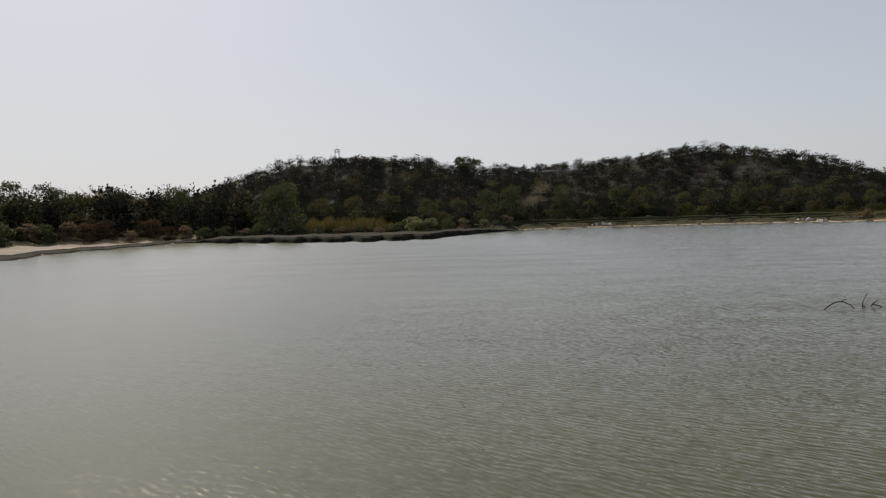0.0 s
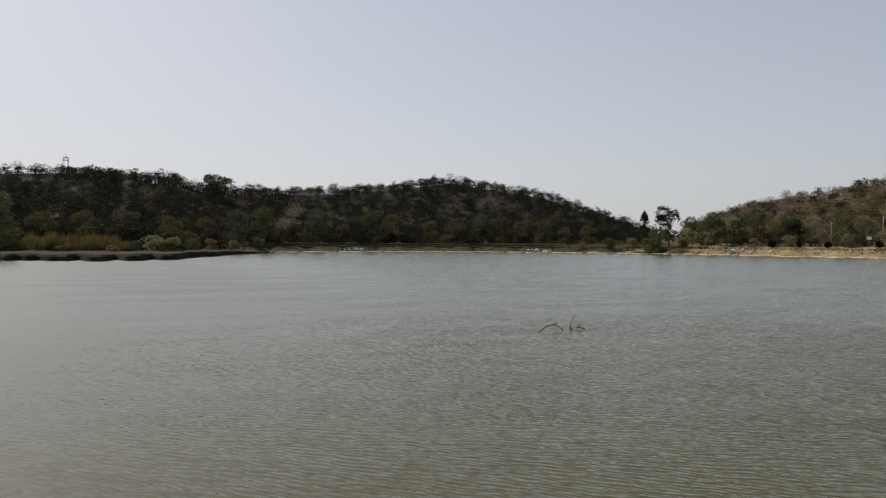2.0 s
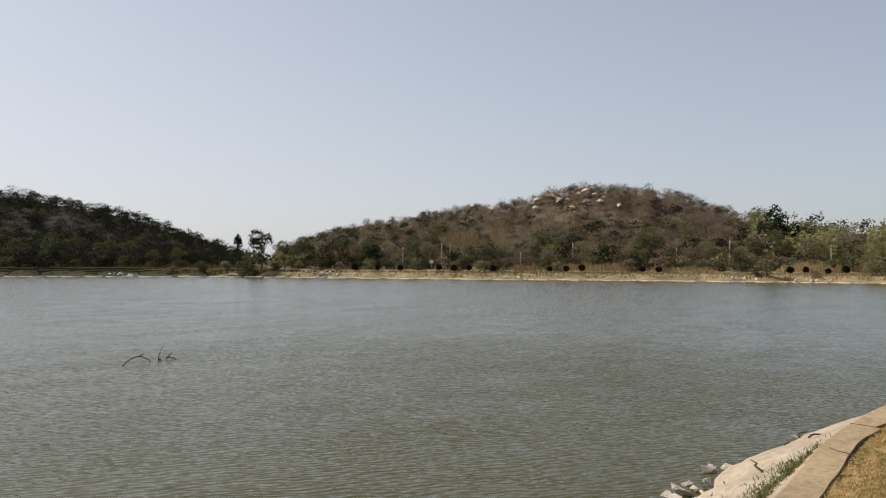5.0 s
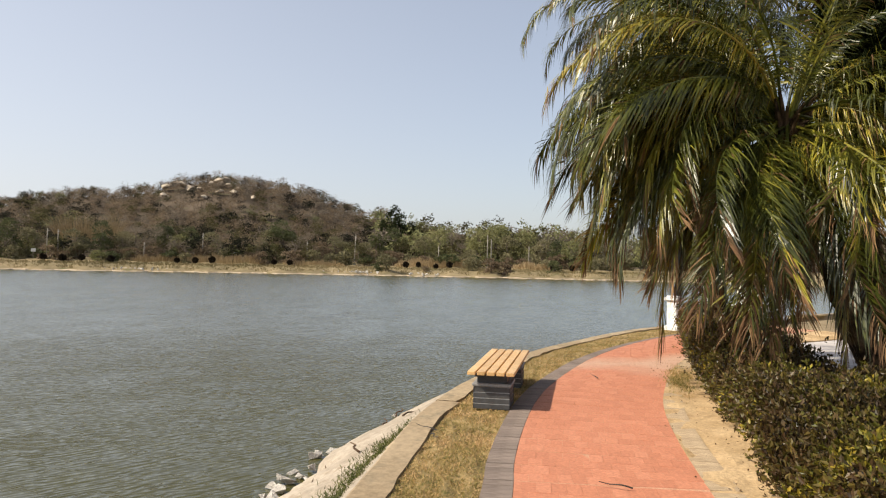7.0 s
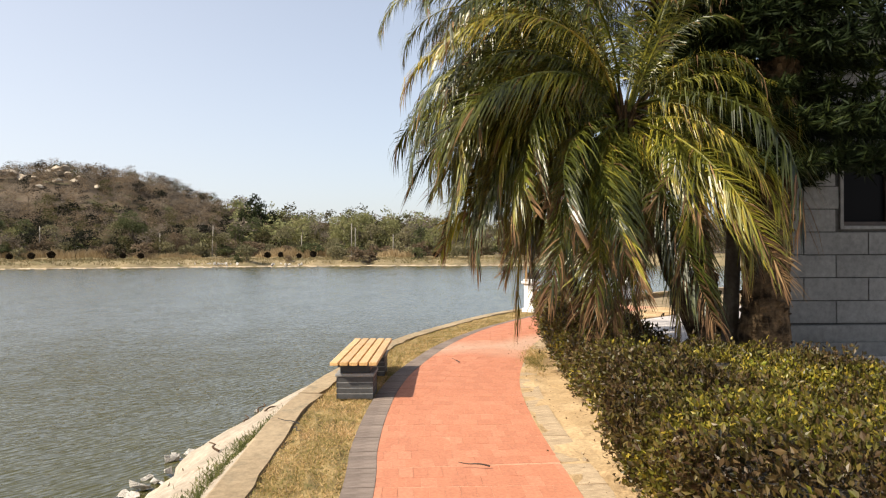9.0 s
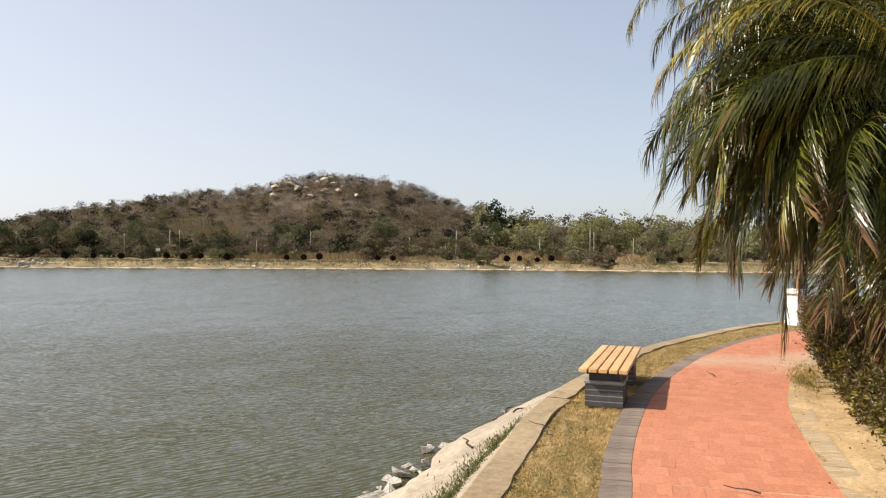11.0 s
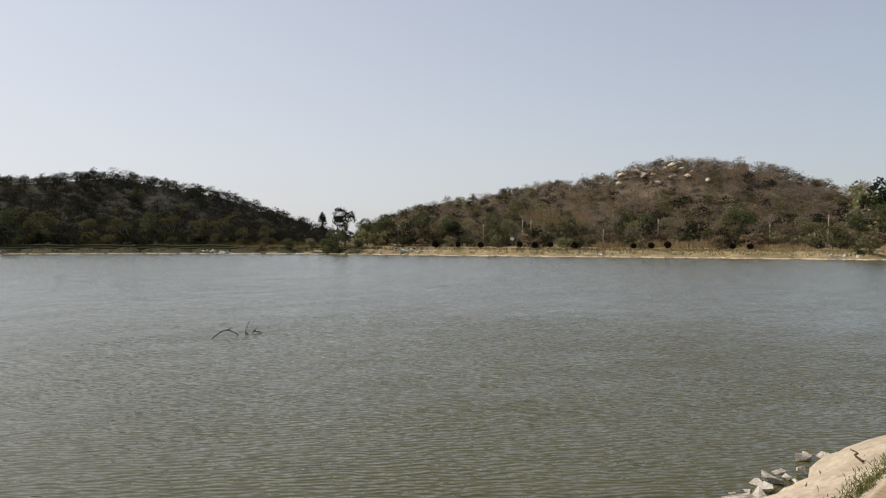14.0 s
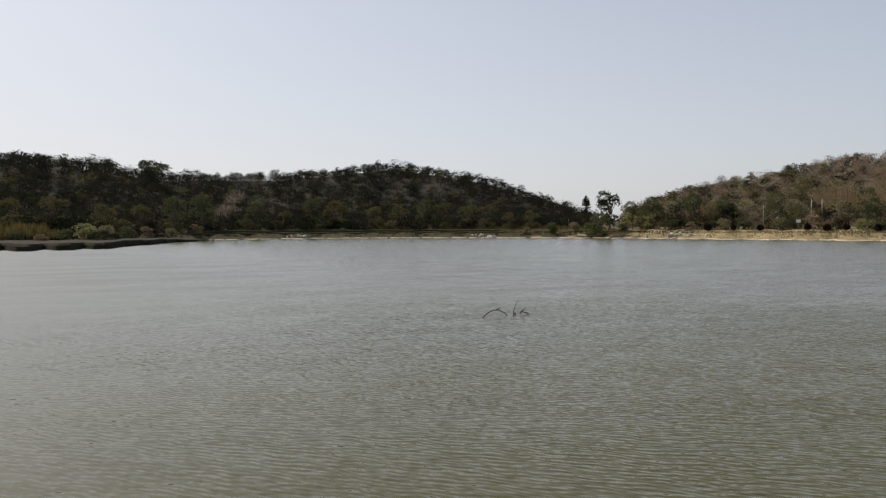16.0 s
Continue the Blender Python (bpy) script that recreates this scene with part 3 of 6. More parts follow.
def ground_sheet():
    az = np.radians(np.concatenate([np.arange(-180, -45, 3.0), np.arange(-45, 110, 0.7), np.arange(110, 180.1, 3.0)]))
    r = np.concatenate([np.arange(0.4, 30, 0.8), np.arange(30, 96, 3), np.arange(96, 190, 1.0), np.geomspace(190, 420, 60), np.geomspace(430, 4500, 24)])
    A, Rr = np.meshgrid(az, r, indexing="ij")
    X, Y = Rr * np.sin(A), Rr * np.cos(A)
    inside = near_land(X, Y)
    near = np.interp(inside, [0.1, 0.75], [-1.2, GROUND - 0.12])
    near = np.where(Rr > 75, -5.0, near)
    Z = np.maximum(far_land(X, Y), near)
    Z = np.where((inside > 1) & (Rr < 75), GROUND - 0.12, Z)
    n, k = A.shape
    i = (np.arange(n - 1)[:, None] * k + np.arange(k - 1)[None]).ravel()
    f = np.stack([i, i + 1, i + k + 1, i + k], 1)
    d = Rr - rim_at(np.degrees(A))
    dm = (d[:-1, :-1]).ravel()
    azd = np.degrees(A[:-1, :-1]).ravel()
    dl = dm - flats_at(azd)
    azd = azd + np.where(azd > 0, np.random.default_rng(9).normal(size=azd.shape) * 2.5, 0)
    slot = np.where(dl < 30, 1, 2)
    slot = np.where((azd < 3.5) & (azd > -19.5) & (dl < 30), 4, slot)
    slot = np.where((azd <= -19.5) & (dl < 0.5), 5, slot)
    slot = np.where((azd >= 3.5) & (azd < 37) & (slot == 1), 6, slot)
    # the hill against the sun takes the litter colour with shade in it
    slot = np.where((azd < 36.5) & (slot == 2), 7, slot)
    slot = np.where((Rr[:-1, :-1].ravel() < 80) & (slot != 5), 3, slot)
    me = mesh_of("ground", np.stack([X, Y, Z], -1).reshape(-1, 3), f, [M_STRAW, M_BANK, M_HILL, M_SOIL, M_MUD, M_FLATS, M_GREENBANK, M_HILLSHADE], slot, True)
    return tagged(new("ground", me), "dry grassy lakeside land with low wooded hills behind", "ground", kind="structure")


ground_sheet()

def mud_edge():
    """Dark wet mud along the water's edge of the sand flats."""
    az = np.linspace(-44, -18.5, 90)
    base = rim_at(az) + 1.6 * np.sin(az * 2.3) + 0.8 * np.sin(az * 5.1 + 1) + 0.4 * np.sin(az * 13)
    wide = np.interp(az, [-44, -30, -22, -18.5], [3.6, 3.2, 2.4, 1.2]) * (1 + 0.25 * np.sin(az * 3.7))
    bm = bmesh.new()
    lines = []
    for s, up in ((-0.75, -0.1), (-0.5, 0.16), (0.0, 0.24), (0.45, 0.24), (0.65, -0.1)):
        r = base + s * wide
        x, y = r * np.sin(np.radians(az)), r * np.cos(np.radians(az))
        lines.append(list(zip(x, y, np.maximum(far_land(x, y), 0.0) + up)))
    strip(bm, lines)
    return tagged(new("mud_edge", mesh_bm("mud_edge", bm, M_MUD)), "dark wet mud along the edge of the sand flats", "mud", kind="structure")


mud_edge()


def mud_bank():
    """A low dark foreshore below the reeds, cut off sharply at the water."""
    az = np.linspace(-20, 6.5, 420)
    base = rim_at(az) + 1.6 * np.sin(az * 2.3) + 0.8 * np.sin(az * 5.1 + 1)
    wide = np.interp(az, [-20, -17, -12, -6, -1, 3, 6.5], [0.3, 9, 15, 16, 13, 8, 0.3]) * (1 + 0.06 * np.sin(az * 2.9))
    bm = bmesh.new()
    lines = []
    for k, up in ((1.02, -0.25), (1.0, 0.45), (0.97, 0.7), (0.6, 0.78), (0.2, 0.8), (-0.1, 0.82), (-0.25, -0.2)):
        r = base - k * wide
        lines.append(list(zip(r * np.sin(np.radians(az)), r * np.cos(np.radians(az)), up * np.clip(wide / 9, 0.25, 1) + (0.05 * np.sin(az * 1.7 + k) + 0.02 * np.sin(az * 5.3)))))
    strip(bm, lines)
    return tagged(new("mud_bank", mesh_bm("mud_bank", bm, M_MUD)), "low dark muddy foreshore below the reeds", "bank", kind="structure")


mud_bank()


def shore_edge():
    """A narrow washed line of pale gravel where the far bank meets the water."""
    az = np.linspace(1.0, 104, 420)
    base = rim_at(az) + 1.6 * np.sin(az * 2.3) + 0.8 * np.sin(az * 5.1 + 1) + 0.4 * np.sin(az * 13)
    wide = np.interp(az, [1, 36, 42, 104], [0.35, 0.4, 0.9, 0.8]) * (1 + 0.4 * np.sin(az * 3.7) * np.sin(az * 1.3 + 2))
    bm = bmesh.new()
    lines = []
    for k, up in ((-0.8, -0.2), (-0.5, 0.04), (0.0, 0.1), (0.6, 0.14), (1.4, 0.1), (1.8, -0.2)):
        r = base - 0.9 + k * wide
        lines.append(list(zip(r * np.sin(np.radians(az)), r * np.cos(np.radians(az)), up + 0.03 * np.sin(az * 7.3))))
    strip(bm, lines)
    return tagged(new("shore_edge", mesh_bm("shore_edge", bm, M_SHORE)), "narrow pale gravel line along the far water's edge", "shore", kind="structure")


shore_edge()

# the lake: one flat sheet under the banks
a = np.radians(np.arange(0, 360, 3.0))
v = np.concatenate([[(20, 60, 0)], np.stack([20 + 215 * np.sin(a), 60 + 215 * np.cos(a), 0 * a], 1)])
f = np.array([(0, 1 + i, 1 + (i + 1) % len(a)) for i in range(len(a))])
tagged(new("water", mesh_of("water", v, f[:, ::-1], [M_WATER])), "murky green lake water with small wind ripples", "lake", kind="structure")


# ---- promenade ----
def offset(line, d):
    """The line moved d metres to its right."""
    t = np.gradient(line, axis=0)
    t /= np.linalg.norm(t, axis=1)[:, None]
    return line + np.stack([t[:, 1], -t[:, 0]], 1) * np.asarray(d)[..., None]


def jitter(line, amount, gen, z=0.0):
    n = len(line)
    return [(*p, z + gen.normal() * amount * 0.3) for p in line + gen.normal(size=(n, 2)) * amount]


near_kerb = kerb_line[(kerb_line[:, 0] > -12) & (kerb_line[:, 0] < 34)]


def build_kerb():
    """Concrete kerb cast in lengths of about two and a half metres, with open joints."""
    root = tagged(new("kerb"), "weathered concrete kerb along the lake, chipped at its edge", "kerb", kind="structure")
    g = np.random.default_rng(3)
    n = 14
    k_in, k_top = offset(near_kerb, 0.27), offset(near_kerb, 0.02)
    for k in range(0, len(near_kerb) - n, n):
        pick = slice(k, k + n + 1)
        ends = np.zeros((n + 1, 2))
        d = (near_kerb[k + n] - near_kerb[k]) / np.linalg.norm(near_kerb[k + n] - near_kerb[k])
        ends[0], ends[-1] = d * 0.005, -d * 0.005
        bm = bmesh.new()
        top = GROUND + 0.012 + g.normal() * 0.004
        out = jitter(near_kerb[pick] + ends, 0.004, g, top - 0.012)
        outer = jitter(k_top[pick] + ends, 0.003, g, top)
        inner = jitter(k_in[pick] + ends, 0.012, g, top - 0.002)
        strip(bm, [[(p[0], p[1], -0.8) for p in out], out, outer, inner, [(p[0], p[1], GROUND - 0.25) for p in inner]])
        bmesh.ops.contextual_create(bm, geom=[e for e in bm.edges if e.is_boundary])
        bmesh.ops.holes_fill(bm, edges=[e for e in bm.edges if e.is_boundary])
        part("kerb_slab", bm, M_CONCRETE, root)


build_kerb()


def build_apron():
    """Rough concrete poured down from the kerb to the water, thinning out along the shore."""
    line = spline([p for p in KERB if -5 < p[0] < 13.5], 0.12)
    line = line[(line[:, 0] > -3) & (line[:, 0] < 12.4)]
    g = np.random.default_rng(5)
    x = line[:, 0]
    wide = np.interp(x, [-3, 4, 6.8, 9, 10.3, 11.6, 12.4], [1.0, 1.05, 1.08, 1.02, 1.0, 0.75, 0.1])
    wide = wide + 0.09 * np.sin(x * 3.1) + 0.05 * np.sin(x * 7.7 + 1) + g.normal(size=len(x)) * 0.02
    bm = bmesh.new()
    lines = []
    for s, z in ((-0.01, 0.66), (0.05, 0.64), (0.2, 0.56), (0.4, 0.46), (0.6, 0.36), (0.8, 0.25), (0.93, 0.17), (1.0, 0.08), (1.02, -0.5)):
        l = offset(line, -np.maximum(wide * s, 0.01))
        zz = z + 0.012 * np.sin(x * 1.4 + s * 3) + (g.normal(size=len(x)) * 0.003 if 0 < s < 1 else 0)
        lines.append([(p[0], p[1], q) for p, q in zip(l, np.broadcast_to(zz, x.shape))])
    strip(bm, lines)
    ob = new("apron", mesh_bm("apron", bm, M_APRON))
    tagged(ob, "rough pale concrete apron sloping from the kerb into the lake", "embankment", kind="structure")


build_apron()

# left and right edges of the red paving, the grey border beside it and the sandy edge under the hedge
RED_L = [(-14, 0.5), (-4, 0.55), (2, 0.58), (5.5, 0.59), (6.7, 0.64), (8, 0.63), (9.45, 0.55), (10.95, 0.34), (13.4, -0.2), (15.8, -1.0), (18, -2.05), (20, -3.3), (23, -5.6)]
RED_R = [(-14, -0.85), (-4, -0.85), (2, -0.84), (5.5, -0.82), (6.6, -0.81), (7.8, -0.82), (9.3, -0.9), (10.7, -1.1), (12.9, -1.55), (15.2, -2.3), (17.2, -3.25), (19, -4.4), (21.6, -6.6)]
HEDGE_L = [(-14, -1.2), (2, -1.15), (5.6, -1.2), (6.8, -1.3), (8.4, -1.38), (11.7, -1.62), (14.7, -1.95), (16.9, -2.35)]


def flat(name, left, right, z, material, label, category, thick=0.12, rough=0.0):
    """A slab between two lines of the plan."""
    n = 160
    a, b = spline(left, 0.05), spline(right, 0.05)
    a = a[np.linspace(0, len(a) - 1, n).astype(int)]
    b = b[np.linspace(0, len(b) - 1, n).astype(int)]
    g = np.random.default_rng(len(name))
    m = 8
    bm = bmesh.new()
    lines = [[(*p, z - thick) for p in a]]
    for k in range(m + 1):
        q = a * (1 - k / m) + b * (k / m)
        lines.append([(*p, z + g.normal() * rough) for p in q])
    lines.append([(*p, z - thick) for p in b])
    strip(bm, lines)
    return tagged(new(name, mesh_bm(name, bm, material)), label, category, kind="structure")


inner_kerb = [tuple(p) for p in offset(kerb_line, 0.26)[::8] if -14 < p[0] < 30]
grey_outer = [(x, y + w) for (x, y), w in zip(RED_L, (0.23,) * 7 + (0.24, 0.22, 0.16, 0.12, 0.1, 0.1))]
flat("verge", inner_kerb, grey_outer[:-1] + [(26, -7)], GROUND - 0.015, M_STRAW, "strip of dry trodden lawn soil beside the kerb", "verge", rough=0.008)
flat("sand_edge", RED_R, [(-14, -2.2), (2, -2.2), (8.4, -2.3), (11.7, -2.6), (14.7, -3.2), (16.9, -4.0), (19.5, -6.5), (21, -8)], GROUND - 0.004, M_SAND, "bare yellow sand between the paving and the hedge", "verge", rough=0.01)
flat("path_bed", RED_L, RED_R, GROUND - 0.0022, M_BED, "sand bed under the red paving", "path bed", rough=0.0)
flat("plaza", [(-14, -2.2), (2, -2.2), (8.4, -2.3), (11.7, -2.6), (14.7, -3.2), (16.9, -4.0), (19.5, -6.5), (21, -8), (26, -14), (30, -24)], [(-14, -40), (2, -40), (5, -40), (8, -40), (10, -40), (12, -40), (14, -40), (16, -40), (18, -40), (22, -40)], GROUND - 0.03, M_PLAZA, "pale stone paving of the square behind the hedge", "pavement")

# ---- trees ----
def cloud(gen, lobes, n, size, shell=0.55, long=1.0, droop=0.0, single=False):
    """n leaves spread over and in the outer part of ellipsoid lobes (x, y, z, rx, ry, rz)."""
    lobes = np.asarray(lobes, float)
    w = lobes[:, 3] * lobes[:, 4] + lobes[:, 5] * lobes[:, 4]
    pick = gen.choice(len(lobes), n, p=w / w.sum())
    d = gen.normal(size=(n, 3))
    d /= np.linalg.norm(d, axis=1)[:, None]
    d[:, 2] = np.where(d[:, 2] < -0.55, -d[:, 2], d[:, 2])
    rad = shell + (1 - shell) * gen.random(n) ** 0.6
    rad *= 1 + 0.22 * np.sin(d[:, 0] * 5 + pick) * np.sin(d[:, 1] * 6 + d[:, 2] * 5)
    return leaves(lobes[pick, :3] + d * rad[:, None] * lobes[pick, 3:], size, gen, long, d * 0.8, droop, single)


def twigs(gen, lobes, n, length, width):
    """n thin bare twigs reaching outwards through the lobes."""
    lobes = np.asarray(lobes, float)
    pick = gen.integers(0, len(lobes), n)
    d = gen.normal(size=(n, 3))
    d[:, 2] = np.abs(d[:, 2]) * 0.9 + 0.1
    d /= np.linalg.norm(d, axis=1)[:, None]
    p = lobes[pick, :3] + d * lobes[pick, 3:] * (gen.random(n) ** 0.5)[:, None]
    d = d + gen.normal(size=(n, 3)) * 0.35
    L = length * gen.uniform(0.5, 1.3, n)[:, None]
    s = np.cross(d, gen.normal(size=(n, 3)))
    s /= np.linalg.norm(s, axis=1)[:, None] + 1e-9
    v = np.stack([p - s * width, p + s * width, p + d * L], 1)
    return v.reshape(-1, 3), np.arange(n * 3).reshape(-1, 3)


def stem(gen, height, radius, lobes, sides=6, lean=0.05):
    """A tapered trunk with limbs into the lobes."""
    top = np.array([gen.normal() * lean * height, gen.normal() * lean * height, height * 0.8])
    z = np.linspace(0, 1, 6)
    pts = np.stack([top[0] * z ** 1.5, top[1] * z ** 1.5, top[2] * z - 0.25 * (1 - z)], 1) + np.pad(gen.normal(size=(5, 3)) * 0.03 * height * np.array([1, 1, 0]), ((1, 0), (0, 0)))
    out = [tube(pts, radius * (1.15 - 0.85 * z), sides)]
    for l in lobes:
        h = np.clip(l[2] / height - 0.25, 0.25, 0.75) * 0.8 / 0.8
        base = pts[0] + (pts[-1] - pts[0]) * h
        mid = (base + np.array(l[:3])) / 2 + np.array([0, 0, 0.05 * height])
        out.append(tube([base, mid, l[:3]], [radius * 0.45, radius * 0.28, radius * 0.1], 5))
    return joined(out)


def crown_lobes(gen, height, width, low=0.35, n=7):
    out = [(gen.normal() * width * 0.1, gen.normal() * width * 0.1, height * 0.8, width * 0.3, width * 0.3, height * 0.2)]
    for i in range(n):
        a, r = i * 2.4 + gen.random(), width * gen.uniform(0.15, 0.34)
        out.append((r * math.cos(a), r * math.sin(a), height * gen.uniform(low + 0.1, 0.8), width * gen.uniform(0.16, 0.28), width * gen.uniform(0.16, 0.28), height * gen.uniform(0.1, 0.18)))
    return out


def tree_kind(seed, height, width, leaf, n, size, bare=0, low=0.35, lobes=7, tuft=1.0):
    """Trunk and crown meshes of one kind of tree."""
    gen = np.random.default_rng(seed)
    lb = crown_lobes(gen, height, width, low, lobes)
    lb[0] = (*lb[0][:2], height * (0.8 if low > -0.2 else 0.7), *lb[0][3:])
    lb = [(*l[:3], *(tuft * r for r in l[3:])) for l in lb]
    tv, tf = stem(gen, height, 0.022 * height + 0.03, lb)
    pieces = []
    if n:
        pieces.append(cloud(gen, lb, int(n * 1.6), size * 1.02, 0.5, 1.0, 0.0, True))
    if bare:
        pieces.append(twigs(gen, lb, bare, height * 0.13, 0.022))
    cv, cf = joined(pieces)
    return mesh_of("trunk", tv, tf, [M_BARK], None, True), mesh_of("crown", cv, cf, [leaf])


def plant(kind, name, label, category, x, y, z, scale=1.0, turn=0.0, group=""):
    root = tagged(new(name), label, category, group)
    root.matrix_basis = pose(x, y, z, 0, 0, turn) @ Matrix.Scale(scale, 4)
    part("trunk", kind[0], None, root)
    part("crown", kind[1], None, root)
    return root


# far woods: low-detail trees in a few shapes, joined over each hill
def wood_shapes():
    """Far crowns: feathery rounded ones in leaf, and nearly bare ones of twigs."""
    shapes = []
    for k in range(12):
        gen = np.random.default_rng(40 + k)
        h, w = gen.uniform(5.2, 7.4), gen.uniform(3.8, 5.2)
        lb = crown_lobes(gen, h, w, -0.05, 9)
        lb = [(*l[:3], l[3] * 1.15, l[4] * 1.15, l[5] * 1.35) for l in lb]
        if k < 6:          # in leaf
            shapes.append(("leaf", *joined([cloud(gen, lb, 245, 0.4, 0.3, 1.1, 0.0, True), twigs(gen, lb, 35, 0.9, 0.03)]), *tube([(0, 0, -0.3), (0, 0, h * 0.6)], [0.12, 0.06], 3)))
        else:              # nearly bare
            c = joined([cloud(gen, lb, 120, 0.33, 0.25, 1.2, 0.0, True), twigs(gen, lb, 150, 0.95, 0.04)])
            shapes.append(("bare", *c, *stem(gen, h, 0.09, lb[:2], 3)))
    return shapes


SHAPES = wood_shapes()
WOOD_MATS = [W_DARK_SHADE, W_OLIVE_SHADE, L_FRESH, L_BROWN, L_GREY, W_BROWN_SHADE, M_BARK]


def wood(name, label, places, sizes, species, gen, tall=1.0):
    """Many trees at places, joined. species: slot in WOOD_MATS for each."""
    V, F, S, k = [], [], [], 0
    for p, s, sp in zip(places, sizes, species):
        pool = SHAPES[6:] if sp in (3, 4, 5) else SHAPES[:6]
        _, cv, cf, tv, tf = pool[gen.integers(len(pool))]
        a = gen.uniform(0, 2 * math.pi)
        c, q = math.cos(a), math.sin(a)
        rot = np.array([[c, q, 0], [-q, c, 0], [0, 0, 1]]) * np.array([s * gen.uniform(0.95, 1.35), s * gen.uniform(0.95, 1.35), s * tall * gen.uniform(0.75, 1.1)])
        V += [cv @ rot + p, tv @ rot + p]
        F += [cf + k, tf + k + len(cv)]
        S += [np.full(len(cf), sp), np.full(len(tf), 6)]
        k += len(cv) + len(tv)
    me = mesh_of(name, np.concatenate(V), np.concatenate(F), WOOD_MATS, np.concatenate(S))
    return tagged(new(name, me), label, "woodland", kind="stuff")


def scatter(gen, az0, az1, d0, d1, gap):
    """Places behind the lake's rim between two bearings and two depths, about gap metres apart."""
    out, cells = [], {}
    area = math.radians(az1 - az0) / 2 * ((130 + d1) ** 2 - (130 + d0) ** 2)
    for _ in range(int(area / gap ** 2 * 1.25)):
        az = gen.uniform(az0, az1)
        r = float(rim_at(az)) + float(flats_at(az)) + gen.uniform(d0, d1)
        x, y = r * math.sin(math.radians(az)), r * math.cos(math.radians(az))
        c = (int(x // gap), int(y // gap))
        near = [q for i in (-1, 0, 1) for j in (-1, 0, 1) for q in cells.get((c[0] + i, c[1] + j), ())]
        if all((x - q[0]) ** 2 + (y - q[1]) ** 2 > (gap * 0.42) ** 2 for q in near):
            cells.setdefault(c, []).append((x, y))
            out.append((x, y, az, r))
    out = np.array(out)
    z = far_land(out[:, 0], out[:, 1])
    return np.column_stack([out[:, 0], out[:, 1], z, out[:, 2], out[:, 3]])


def build_woods():
    gen = np.random.default_rng(11)
    for name, label, az0, az1, d0, d1, gap, weights, size in (
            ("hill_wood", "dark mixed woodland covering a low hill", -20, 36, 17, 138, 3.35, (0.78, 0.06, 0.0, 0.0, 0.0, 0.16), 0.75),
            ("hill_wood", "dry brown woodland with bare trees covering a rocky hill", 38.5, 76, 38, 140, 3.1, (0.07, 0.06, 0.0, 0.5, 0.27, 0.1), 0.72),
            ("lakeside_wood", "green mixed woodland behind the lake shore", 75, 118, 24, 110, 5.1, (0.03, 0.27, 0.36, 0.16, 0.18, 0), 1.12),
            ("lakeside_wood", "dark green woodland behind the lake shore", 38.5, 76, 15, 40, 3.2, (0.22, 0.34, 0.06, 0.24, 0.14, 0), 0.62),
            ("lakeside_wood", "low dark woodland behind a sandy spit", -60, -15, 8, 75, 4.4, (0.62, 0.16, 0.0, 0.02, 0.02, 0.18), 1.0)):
        p = scatter(gen, az0, az1, d0, d1, gap)
        rocky = (p[:, 3] > 58.4) & (p[:, 3] < 64.8) & (p[:, 4] - rim_at(p[:, 3]) > 78) & (p[:, 4] - rim_at(p[:, 3]) < 107)
        p = p[~rocky | (gen.random(len(p)) < 0.78)]
        sp = gen.choice(6, len(p), p=weights)
        # evergreens crowd the brown hill's lower slope
        low = (name == "hill_wood") & (p[:, 3] > 38) & (gen.random(len(p)) < np.maximum(np.interp(p[:, 4] - rim_at(p[:, 3]), [38, 60, 95], [0.75, 0.45, 0.0]), np.interp(p[:, 3], [40, 50, 56], [0.6, 0.36, 0.0])))
        sp = np.where(low, gen.choice(3, len(p), p=(0.38, 0.6, 0.02)), sp)
        s = size * gen.uniform(0.7, 1.15, len(p))
        p[:, 2] -= 0.5 if name == "hill_wood" else 0.0
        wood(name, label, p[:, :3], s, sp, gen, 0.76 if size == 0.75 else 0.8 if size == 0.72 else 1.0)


build_woods()

